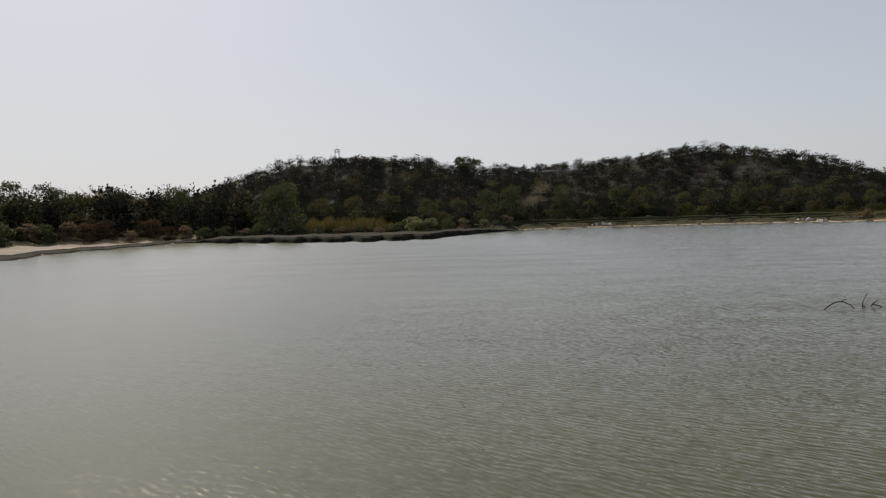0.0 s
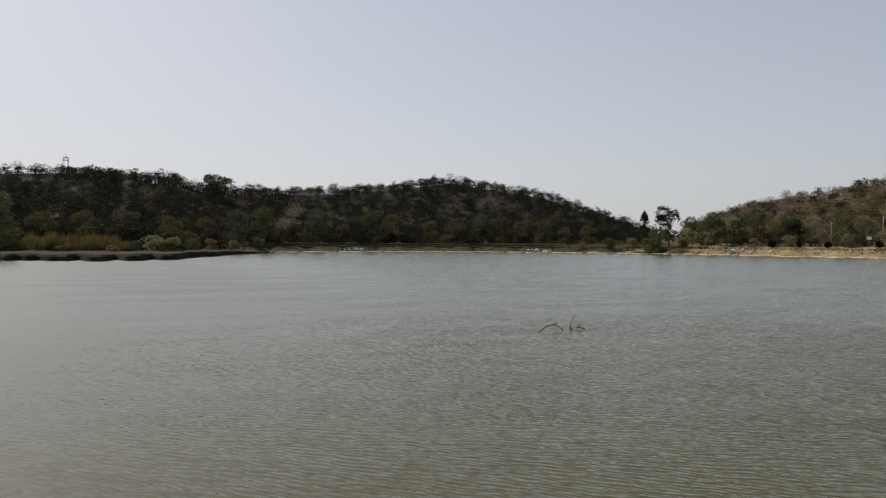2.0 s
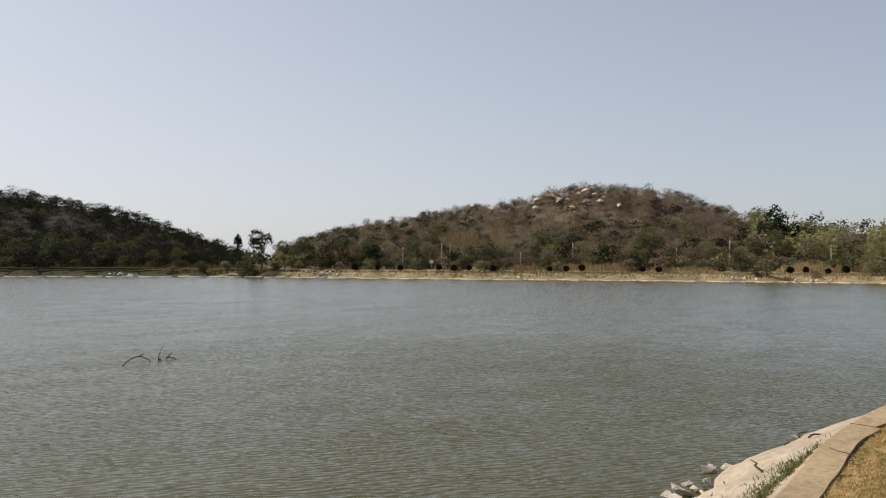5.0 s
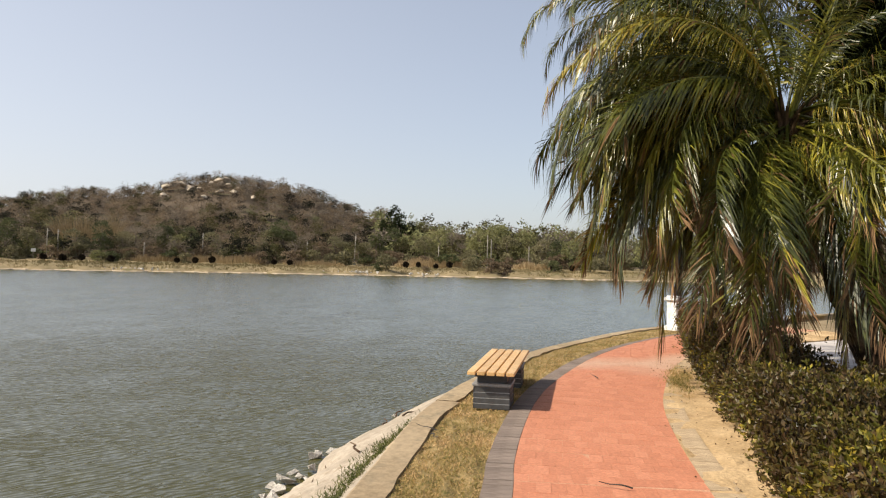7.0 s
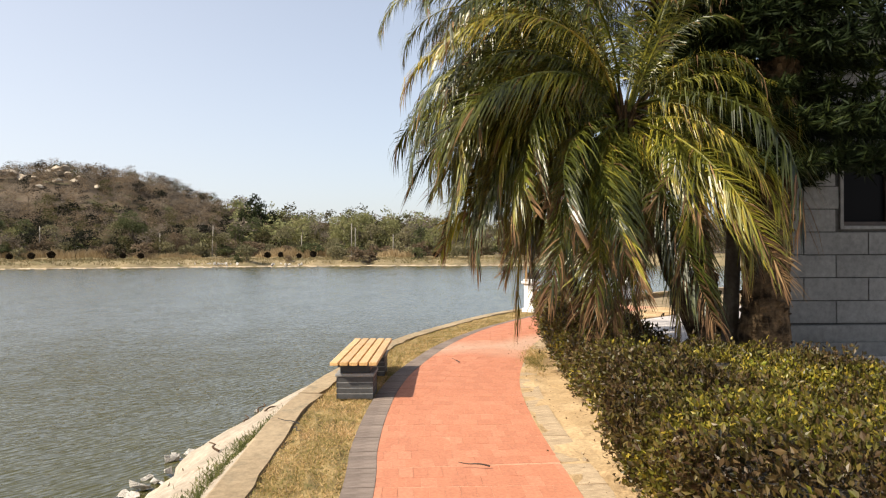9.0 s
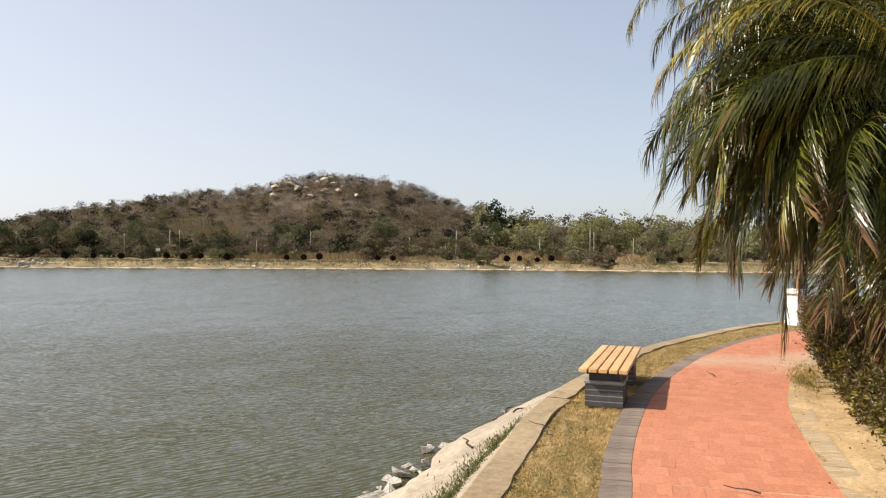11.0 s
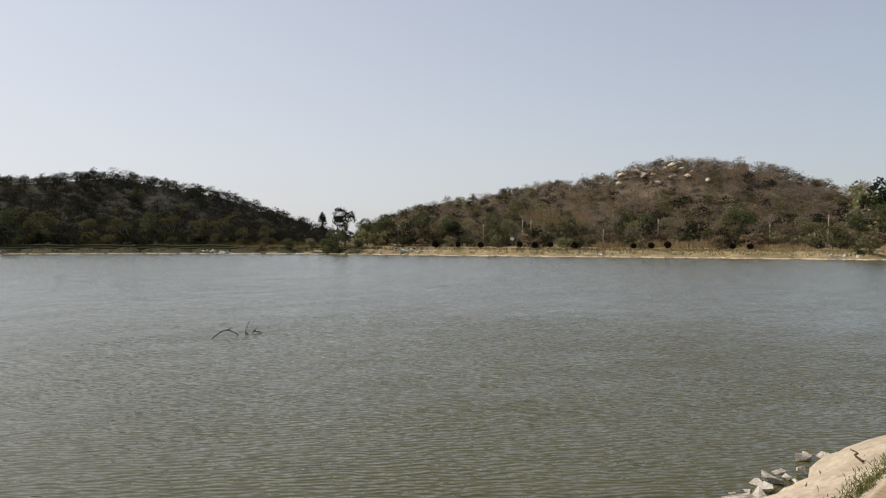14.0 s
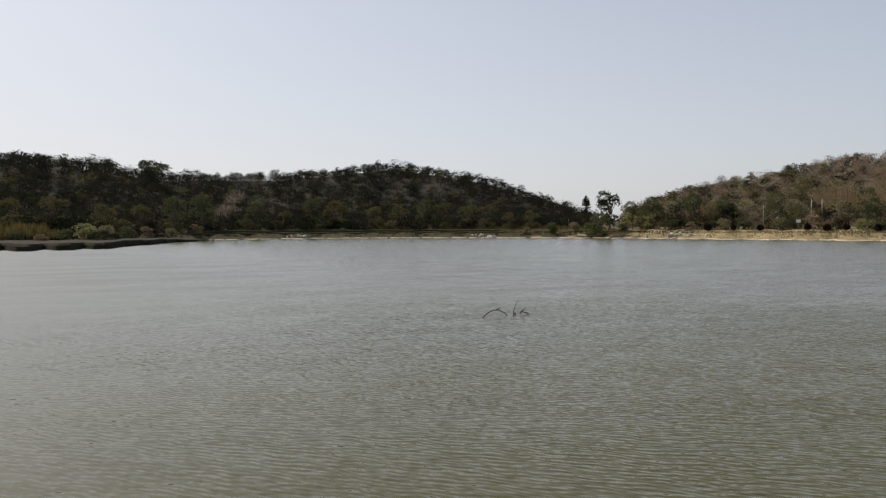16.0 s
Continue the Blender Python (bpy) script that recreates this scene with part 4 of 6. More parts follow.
# ---- bench ----
def build_bench():
    """A low block bench: slate-clad plinths with grey caps carrying long wooden slats."""
    root = tagged(new("bench"), "slatted wooden bench on dark grey slate-clad blocks", "bench")
    root.matrix_basis = pose(8.59, 1.3, GROUND, 0, 0, -1.5)
    L, W = 2.2, 0.52
    for k, x0 in enumerate((0.13, L - 0.6)):
        bm = box(bmesh.new(), 0.44, 0.4, 0.25, pose(x0 + 0.22, -W / 2, 0))
        base = part("plinth", bm, M_GREYCAP, root)
        h = 0.0
        for row in range(4):
            hh = 0.0525
            for face in range(4):
                bm = bmesh.new()
                m = pose(x0 + 0.22, -W / 2, h + 0.003, 0, 0, 90 * face)
                half, wide = ((0.22, 0.415) if face % 2 else (0.2, 0.455))
                box(bm, wide, 0.008, hh, m @ pose(0, half, 0), 0.003)
                part("slate", bm, M_GREYTILE, base)
            h += hh + 0.01
        part("cap", box(bmesh.new(), 0.47, 0.44, 0.035, pose(x0 + 0.22, -W / 2, 0.251), 0.006), M_GREYCAP, root, "grey stone cap")
        part("riser", box(bmesh.new(), 0.36, 0.34, 0.108, pose(x0 + 0.22, -W / 2, 0.286), 0.004), M_DARKSTEEL, root, "dark steel riser")
    for y in (-0.1, -W + 0.1):
        part("rail", box(bmesh.new(), L - 0.1, 0.04, 0.03, pose(L / 2, y, 0.366), 0.003), M_DARKSTEEL, root)
    n = 5
    w = (W - 0.02 * (n - 1)) / n
    for k in range(n):
        bm = box(bmesh.new(), L, w, 0.04, pose(L / 2 + (k % 2) * 0.004, -(w / 2 + k * (w + 0.02)), 0.39), 0.006, 2)
        part("slat", bm, M_SLAT, root)
    return root


build_bench()


# ---- hedge ----
def hedge_height(x, y):
    return 0.5 + 0.05 * np.sin(x * 2.1 + y) + 0.04 * np.sin(y * 3.3 + 1) + np.interp(x, [9, 12, 13.5, 15], [0, 0.08, 0.16, 0.3])


def build_hedge(name, label, left, right, gen, n, leaf=0.025):
    """A clipped hedge: a dark inner shell in twig colour and leaves over its top and sides."""
    a, b = spline(left, 0.1), spline(right, 0.1)
    k = 60
    a = a[np.linspace(0, len(a) - 1, k).astype(int)]
    b = b[np.linspace(0, len(b) - 1, k).astype(int)]
    root = tagged(new(name), label, "hedge")
    # plain dark shell behind the leaves
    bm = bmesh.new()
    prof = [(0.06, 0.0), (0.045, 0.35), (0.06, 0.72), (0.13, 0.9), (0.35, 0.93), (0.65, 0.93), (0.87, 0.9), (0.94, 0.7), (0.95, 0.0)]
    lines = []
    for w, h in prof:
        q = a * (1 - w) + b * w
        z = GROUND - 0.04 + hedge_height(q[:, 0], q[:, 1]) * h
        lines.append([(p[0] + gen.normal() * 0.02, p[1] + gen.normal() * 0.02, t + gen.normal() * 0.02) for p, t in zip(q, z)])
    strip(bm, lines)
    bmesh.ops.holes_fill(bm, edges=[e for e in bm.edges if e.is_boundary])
    tagged(part("inner_shell", bm, M_TWIG, root, "dark twig-coloured shell inside"), "dark twig-coloured shell inside", kind="stuff")
    u = gen.random(n) * (k - 1)
    span = np.linalg.norm(b - a, axis=1).mean()
    side = gen.random(n) < 0.75 / (0.75 + span)
    w = np.where(side, np.where(gen.random(n) < 0.75, 0.02, 0.98), gen.random(n))
    h = np.where(side, gen.random(n) ** 0.8, 1.0)
    # rounded shoulder
    edge = np.minimum(w, 1 - w) * span
    h = np.where(side, h, 1 - 0.16 * np.clip(1 - edge / 0.16, 0, 1) ** 2)
    push = np.where(side, 0.05 * np.sin(h * math.pi), 0) / max(span, 0.5)
    w = np.where(w < 0.5, w - push, w + push)
    ax = np.stack([np.interp(u, np.arange(k), a[:, i]) for i in (0, 1)], 1)
    bx = np.stack([np.interp(u, np.arange(k), b[:, i]) for i in (0, 1)], 1)
    q = ax * (1 - w[:, None]) + bx * w[:, None]
    z = GROUND + hedge_height(q[:, 0], q[:, 1]) * h
    lump = 0.07 * np.sin(q[:, 0] * 9 + np.sin(q[:, 1] * 7)) * np.sin(q[:, 1] * 8 + z * 9) + 0.06 * np.sin(q[:, 0] * 3.7 + 1.3 * np.sin(q[:, 1] * 2.9)) * np.sin(q[:, 1] * 4.3 + z * 3)
    p = np.column_stack([q, z]) + gen.normal(size=(n, 3)) * np.where(gen.random(n) < 0.2, 0.08, 0.045)[:, None]
    out = np.column_stack([(q - (ax + bx) / 2) / (span / 2), np.where(side, 0.2, 1.0)])
    out /= np.linalg.norm(out, axis=1)[:, None] + 1e-6
    p += out * lump[:, None]
    # five leaves to a shoot
    p = np.repeat(p, 5, axis=0) + gen.normal(size=(5 * n, 3)) * 0.016
    out = np.repeat(out, 5, axis=0)
    lv, lf = leaves(p, leaf, gen, 1.9, out * 0.5 + np.array([0, 0, 0.3]) + gen.normal(size=(5 * n, 3)) * 0.35)
    crown = part("leaves", mesh_of("leaves", lv, lf, [L_HEDGE]), None, root)
    tagged(crown, "small green, yellow and bronze leaves", kind="stuff")
    return root


gen = np.random.default_rng(21)
build_hedge("hedge", "low clipped hedge with green, yellow and bronze leaves", [(2.4, -1.4), (4, -1.17), (5.6, -1.16), (6.8, -1.36), (7.5, -1.47)], [(2.4, -8.5), (4, -8.5), (5.6, -8.0), (6.7, -7.0), (7.3, -5.2)], gen, 27000)
build_hedge("hedge", "clipped hedge of green leaves shaded by palms", [(7.3, -1.45), (8.4, -1.52), (10, -1.62), (11.7, -1.76), (14.7, -2.06), (16.9, -2.36)], [(7.4, -4.9), (8.4, -3.3), (10, -2.9), (11.7, -3.0), (14.6, -3.3), (16.5, -3.7)], gen, 11500)


# ---- palms ----
def frond(seed, length, lift, leaf, pairs=84, leaflet=0.44, curl=1.0, dry=1.1, half=0.0075):
    """An arching palm leaf growing along +x: rachis and two rows of narrow drooping leaflets, withered past dry."""
    g = np.random.default_rng(seed)
    n = 26
    s = np.linspace(0, 1, n)
    ang = radians(lift) - curl * (0.35 * s + 1.25 * s ** 2)
    ang = np.maximum(ang, radians(-86))
    step = length / (n - 1)
    x = np.concatenate([[0], np.cumsum(np.cos(ang[:-1]) * step)])
    z = np.concatenate([[0], np.cumsum(np.sin(ang[:-1]) * step)])
    y = 0.06 * length * g.normal() * s ** 2
    pts = np.stack([x, y, z], 1)
    rv, rf = tube(pts, 0.018 * (1.1 - s), 4)
    rows, slots = [], []
    droop = g.uniform(0.8, 1.2)
    for k in range(pairs):
        t = 0.18 + 0.82 * k / (pairs - 1)
        p = np.array([np.interp(t, s, pts[:, i]) for i in range(3)])
        d = np.array([np.interp(t, s, np.cos(ang)), 0, np.interp(t, s, np.sin(ang))])
        up = np.array([-d[2], 0, d[0]])
        L = leaflet * (0.5 + 0.9 * math.sin(math.pi * min(1, t * 0.82 + 0.12))) * g.uniform(0.85, 1.12) * (1 + 0.18 * math.sin(k * 0.9 + seed))
        for side in (-1, 1):
            if g.random() < 0.04:
                continue
            out = np.array([0, side, 0]) * (0.95 - 0.3 * t) + d * (0.4 + 0.6 * t) + up * g.uniform(0.15, 0.35)
            out /= np.linalg.norm(out)
            out += g.normal(size=3) * 0.13
            fall = droop * g.uniform(0.55, 1.15)
            w = np.cross(out, up) * half * g.uniform(0.8, 1.2)
            w += up * half * 0.5 * side
            a = p + out * L * 0.3 - np.array([0, 0, 0.02 * L])
            b = p + out * L * 0.6 - np.array([0, 0, 0.27 * L * fall])
            c = p + out * L * 0.76 - np.array([0, 0, (0.62 + g.random() * 0.26) * L * fall])
            rows.append(np.array([p - w * 0.4, p + w * 0.4, a + w, a - w, b + w * 0.75, b - w * 0.75, c]))
            slots += [1 if t + g.normal() * 0.09 > dry or g.random() < 0.03 else 0] * 5
    lv = np.concatenate(rows)
    k = np.arange(len(rows))[:, None] * 7
    lf = np.concatenate([k + [0, 1, 2], k + [0, 2, 3], k + [3, 2, 4], k + [3, 4, 5], k + [5, 4, 6]], 1).reshape(-1, 3)
    v, f = joined([(lv, lf), (rv, rf)])
    return mesh_of("frond", v, f, [leaf, L_DEADFROND], slots + [0] * len(rf))


LIFTS = (78, 60, 42, 26, 10, -8, -30, -52)
BUSHY = (78, 60, 42, 26, 26, 10, 10, -8, -8, -30, -30, -52, -52)
FRONDS = {(l, k): frond(300 + i * 10 + k, 2.5 + 0.25 * k, l, L_FROND, 78, 0.37 if l > -20 else 0.31, 1.3 if l > 0 else 1.0, 1.0 if l > 0 else 0.95 if l > -20 else 0.88) for i, l in enumerate(LIFTS) for k in range(3)}
DEAD = [frond(600 + k, 1.7 + 0.2 * k, -45 - 9 * k, L_DEADFROND, 40, 0.32, 1.5, 1.1, 0.008) for k in range(4)]


def palm_trunk(base, crown, r0, r1, seed):
    """A trunk wrapped in ragged stubs of old leaves, split fibres hanging between them."""
    g = np.random.default_rng(seed)
    base, crown = np.array(base, float), np.array(crown, float)
    t = np.linspace(0, 1, 26)
    pts = base + (crown - base) * t[:, None]
    pts[:, :2] += 0.06 * np.sin(t * 3)[:, None]
    rad = (r0 * (1 - t) + r1 * t) * (1 + g.normal(size=26) * 0.06)
    pieces = [tube(pts, rad, 14)]
    H = crown[2] - base[2]
    n = int(H * 75 * (0.5 + r0 * 3))
    for i in range(n):
        s = i / n
        c = base + (crown - base) * s
        c[:2] += 0.06 * math.sin(s * 3)
        a = i * 2.4 + g.normal() * 0.2
        r = r0 * (1 - s) + r1 * s
        d = np.array([math.cos(a), math.sin(a), 0])
        p = c + d * r * 0.93
        tang = np.array([-d[1], d[0], 0])
        e = tang * 0.045 * g.uniform(0.5, 1.4)
        o = d * g.uniform(0.02, 0.05 + 0.2 * r * g.random()) + tang * g.normal() * 0.02
        z = np.array([0, 0, g.uniform(0.04, 0.13)])
        pieces.append((np.array([p - e, p + e, p - e * 0.5 + o + z, p + e * 0.6 + o + z * g.uniform(0.7, 1.2), p + z * 1.3 - e, p + z * 1.3 + e]),
                       np.array([(0, 1, 3), (0, 3, 2), (2, 3, 5), (2, 5, 4), (0, 2, 4), (1, 5, 3)])))
        if i % 2:
            q = p + o * 0.9 + z
            w = tang * g.uniform(0.004, 0.012)
            hang = np.array([0, 0, -g.uniform(0.05, 0.22)]) + d * g.uniform(-0.01, 0.05) + tang * g.normal() * 0.05
            pieces.append((np.array([q - w, q + w, q + hang]), np.array([(0, 1, 2)])))
    return joined(pieces)


def build_palm(base, crown, r0, r1, seed, scale, count, dead, label, thin=None, lifts=BUSHY):
    g = np.random.default_rng(seed)
    root = tagged(new("palm_tree"), label, "palm tree")
    root.matrix_basis = Matrix.Translation(base)
    v, f = palm_trunk((0, 0, -0.1), np.array(crown) - np.array(base), r0, r1, seed)
    part("trunk", mesh_of("trunk", v, f, [M_PALMBARK]), None, root, "shaggy brown trunk with old leaf stubs")
    top = Vector(crown) - Vector(base)
    for k in range(count):
        lift = lifts[min(len(lifts) - 1, int(k / count * len(lifts)))]
        turn = k * 137.5 + g.normal() * 9
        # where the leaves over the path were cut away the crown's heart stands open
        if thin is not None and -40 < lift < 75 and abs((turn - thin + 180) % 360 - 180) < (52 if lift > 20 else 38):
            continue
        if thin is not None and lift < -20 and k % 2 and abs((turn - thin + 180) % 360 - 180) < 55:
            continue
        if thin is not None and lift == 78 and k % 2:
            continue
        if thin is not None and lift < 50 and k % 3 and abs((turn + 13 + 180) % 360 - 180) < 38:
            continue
        ob = part("frond", FRONDS[(lift, g.integers(3))], None, root)
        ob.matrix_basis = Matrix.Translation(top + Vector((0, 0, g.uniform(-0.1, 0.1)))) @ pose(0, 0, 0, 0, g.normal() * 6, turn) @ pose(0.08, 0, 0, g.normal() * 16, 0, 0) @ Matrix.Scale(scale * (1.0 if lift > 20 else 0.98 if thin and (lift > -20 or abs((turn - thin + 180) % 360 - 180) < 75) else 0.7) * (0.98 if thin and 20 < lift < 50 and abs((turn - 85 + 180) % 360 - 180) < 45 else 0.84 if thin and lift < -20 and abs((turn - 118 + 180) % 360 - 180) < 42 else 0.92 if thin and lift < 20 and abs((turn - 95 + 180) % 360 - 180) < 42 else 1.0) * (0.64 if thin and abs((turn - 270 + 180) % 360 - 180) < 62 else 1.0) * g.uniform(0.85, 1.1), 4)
    # brown fibrous bases of cut leaves round the crown's heart
    stalks = []
    for k in range(46 if thin else 26):
        a, up, L = k * 2.4, g.uniform(0.5, 1.35), g.uniform(0.22, 0.6)
        d = np.array([math.cos(a) * math.cos(up), math.sin(a) * math.cos(up), math.sin(up)])
        p = np.array([math.cos(a) * r1 * 0.8, math.sin(a) * r1 * 0.8, -0.45 + 0.45 * k / 46])
        stalks.append(tube([p, p + d * L * 0.5, p + d * L + np.array([0, 0, -0.05])], [0.034, 0.026, 0.016], 5))
    ob = part("crown_heart", mesh_of("crown_heart", *joined(stalks), [M_PALMBARK]), None, root, "brown fibrous heart of cut leaf stalks")
    ob.matrix_basis = Matrix.Translation(top)
    # the side over the water has kept the most leaves
    for k in range(120 if thin else 0):
        low = k >= 72
        lift = (-8, -30, -30, -52)[k % 4] if low else (60, 42, 42, 26, 26, 10, -8)[k % 7]
        turn = 66 + 186 * ((k - 72) * 0.618 % 1) if low else g.uniform(44, 124)
        ob = part("frond", FRONDS[(lift, g.integers(3))], None, root)
        ob.matrix_basis = Matrix.Translation(top + Vector((0, 0, g.uniform(-0.25, -0.05) if low else g.uniform(-0.15, 0.1)))) @ pose(0, 0, 0, 0, g.normal() * 7, turn) @ pose(0.08, 0, 0, g.normal() * 22, 0, 0) @ Matrix.Scale(scale * (g.uniform(0.66, 0.92) if low else g.uniform(0.72, 1.06)), 4)
    for k in range(dead):
        if thin is not None and k % 3 and abs((k * 360 / dead - thin + 180) % 360 - 180) < 40:
            continue
        ob = part("dead_frond", DEAD[g.integers(4)], None, root, "dry brown hanging frond")
        ob.matrix_basis = Matrix.Translation(top - Vector((0, 0, 0.15))) @ pose(0, 0, 0, g.normal() * 8, g.normal() * 8, k * 360 / dead + g.normal() * 15) @ pose(0.1, 0, 0) @ Matrix.Scale(min(scale, 1.0) * g.uniform(0.6, 1.0), 4)
    return root


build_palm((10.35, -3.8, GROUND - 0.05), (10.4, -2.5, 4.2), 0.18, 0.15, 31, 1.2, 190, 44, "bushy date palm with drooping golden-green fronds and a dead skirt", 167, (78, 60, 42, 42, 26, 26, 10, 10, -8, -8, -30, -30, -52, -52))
build_palm((13.6, -2.6, GROUND - 0.05), (13.0, -1.45, 6.4), 0.15, 0.12, 32, 1.0, 84, 12, "leaning date palm with long arching fronds behind another")
build_palm((11.3, -4.2, GROUND - 0.05), (12.0, -3.6, 6.6), 0.15, 0.13, 33, 1.0, 40, 16, "tall date palm with a shaggy trunk behind the hedge")
build_palm((10.45, -4.4, GROUND - 0.05), (10.4, -5.0, 8.2), 0.31, 0.22, 34, 1.0, 34, 8, "thick-trunked date palm beside the stone building")


# ---- dark conifer above the building ----
def build_conifer():
    g = np.random.default_rng(51)
    root = tagged(new("conifer"), "dark conifer with whorled drooping branches over the hedge", "tree")
    base = Vector((10.85, -4.1, GROUND - 0.05))
    root.matrix_basis = Matrix.Translation(base)
    t = np.linspace(0, 1, 14)
    v, f = tube(np.stack([0.25 * t, -0.5 * t, -0.1 + 9.5 * t], 1), 0.115 * (1.1 - t), 9)
    part("trunk", mesh_of("trunk", v, f, [M_BARK], None, True), None, root, "smooth grey trunk")
    for tier in range(13):
        z = 2.9 + tier * 0.48
        for k in range(11):
            a = k * math.pi / 5.5 + tier * 0.5 + g.normal() * 0.2
            L = np.interp(tier, [0, 2, 6, 12], [2.5, 3.1, 2.9, 1.2]) * g.uniform(0.8, 1.15)
            s = np.linspace(0, 1, 9)
            d = np.array([math.cos(a), math.sin(a)])
            # crowded out by the palms on one side
            L *= np.interp(d[1], [-0.4, 0.3], [1.05, 0.35])
            pts = np.column_stack([d[0] * L * s + 0.25 * z / 9.5, d[1] * L * s - 0.5 * z / 9.5, z + 0.15 * s - 0.75 * s ** 2 + 0.45 * s ** 4])
            pieces = [tube(pts, 0.03 * (1.15 - s), 5)]
            # foxtail shoots: needles set all round each side twig, longest in its middle
            for j in range(14):
                u = 0.18 + 0.82 * j / 13
                p0 = np.array([np.interp(u, s, pts[:, i]) for i in range(3)])
                side = (-1) ** j
                reach = 0.7 * (1.15 - 0.7 * u)
                turn = np.array([-d[1] * side + d[0] * 0.7, d[0] * side + d[1] * 0.7]) / 1.22
                m = 84
                w = g.random(m)
                q = np.column_stack([p0[0] + turn[0] * reach * w, p0[1] + turn[1] * reach * w, p0[2] - 0.1 * w + 0.26 * w ** 2])
                axis = np.array([turn[0], turn[1], 0.25])
                ring = g.normal(size=(m, 3))
                ring -= (ring @ axis)[:, None] * axis / (axis @ axis)
                ring /= np.linalg.norm(ring, axis=1)[:, None]
                pieces.append(leaves(q, 0.03 * (0.7 + 0.6 * np.sin(w * math.pi)), g, 5.2, ring + axis * 0.75, 0.0, True))
            cv, cf = joined(pieces)
            part("branch", mesh_of("branch", cv, cf, [L_CONIFER]), None, root)


build_conifer()


# ---- stone building ----
def build_house():
    root = tagged(new("stone_building"), "low grey stone-clad building with a dark brown window", "building")
    X = 12.1
    root.matrix_basis = Matrix.Translation((X, -6.15, GROUND - 0.05))
    # plan: wall along y from +1.3 to -9, window from -0.1 to -1.7
    def slab(name, y0, y1, z0, z1, depth=0.3, x=0.0, material=M_JOINT, label=""):
        return part(name, box(bmesh.new(), depth, y0 - y1, z1 - z0, pose(x + depth / 2, (y0 + y1) / 2, z0)), material, root, label)
    W0, W1, S0, S1 = -0.36, -1.96, 2.1, 3.17
    wall = slab("wall", 0.78, W0, 0, 5.2)
    slab("wall", W1, -9, 0, 5.2)
    slab("wall", W0, W1, 0, S0)
    slab("wall", W0, W1, S1, 5.2)
    slab("side_wall", -2.6, -2.9, 0, 5.2, 6.0, 0.3, M_WALL)
    slab("roof", 1.08, -9.4, 5.2, 5.45, 1.0, -0.35, M_WALL)
    slab("roof", -2.6, -9.4, 5.2, 5.45, 6.0, 0.65, M_WALL)
    # window
    win = part("window", box(bmesh.new(), 0.02, W0 - W1 - 0.1, S1 - S0 - 0.1, pose(0.16, (W0 + W1) / 2, S0 + 0.05)), M_GLASS, root, "dark window pane")
    for y0, y1, z0, z1 in ((W0, W0 - 0.07, S0, S1), (W1 + 0.07, W1, S0, S1), (W0 - 0.07, W1 + 0.07, S0, S0 + 0.07), (W0 - 0.07, W1 + 0.07, S1 - 0.07, S1), (-1.13, -1.19, S0 + 0.07, S1 - 0.07), (-1.19, W1 + 0.07, S0 + 0.5, S0 + 0.54)):
        part("frame", box(bmesh.new(), 0.07, y0 - y1, z1 - z0, pose(0.12, (y0 + y1) / 2, z0), 0.006), M_DARKWOOD, win, "dark brown timber")
    for y0, y1, z0, z1 in ((W0 + 0.06, W0, S0 - 0.06, S1 + 0.06), (W1, W1 - 0.06, S0 - 0.06, S1 + 0.06), (W0, W1, S0 - 0.06, S0), (W0, W1, S1, S1 + 0.06)):
        part("surround", box(bmesh.new(), 0.1, y0 - y1, z1 - z0, pose(0.0, (y0 + y1) / 2, z0), 0.006), M_WALL, win, "grey stone surround")
    # plinth and stone courses
    slab("plinth", 0.82, -9, 0, 0.5, 0.16, -0.14, M_WALL, "projecting stone plinth")
    slab("plinth_step", 0.86, -9, 0, 0.24, 0.12, -0.26, M_WALL)
    h, z, row = 0.37, 0.52, 0
    while z < 5.1:
        y = 0.29 if row % 2 else -0.24
        spans = [(0.78, y)]
        while y > -9:
            spans.append((y, max(-9, y - 1.06)))
            y -= 1.06
        for y0, y1 in spans:
            pieces = [(y0, y1)]
            if z + h > S0 - 0.06 and z < S1 + 0.06:
                pieces = [(min(y0, 9), max(y1, W0 + 0.062)), (min(y0, W1 - 0.062), y1)]
            for p0, p1 in pieces:
                if p0 - p1 > 0.06:
                    part("stone", box(bmesh.new(), 0.03, p0 - p1 - 0.014, h - 0.014, pose(-0.012, (p0 + p1) / 2, z + 0.007), 0.004), M_WALL, wall)
        z += h
        row += 1


build_house()


# ---- balustrade by the water ----
def build_post(x, y, turn):
    root = tagged(new("balustrade_post"), "white painted concrete balustrade post by the water", "post", "posts of the balustrade")
    root.matrix_basis = pose(x, y, GROUND - 0.02, 0, 0, turn)
    part("shaft", box(bmesh.new(), 0.27, 0.27, 0.78, None, 0.012), M_WHITE, root)
    bm = box(bmesh.new(), 0.38, 0.38, 0.08, pose(0, 0, 0.78), 0.014)
    box(bm, 0.3, 0.3, 0.05, pose(0, 0, 0.858), 0.02)
    part("cap", bm, M_WHITE, root)
    part("foot", box(bmesh.new(), 0.37, 0.37, 0.12, None, 0.012), M_WHITE, root)
    return root


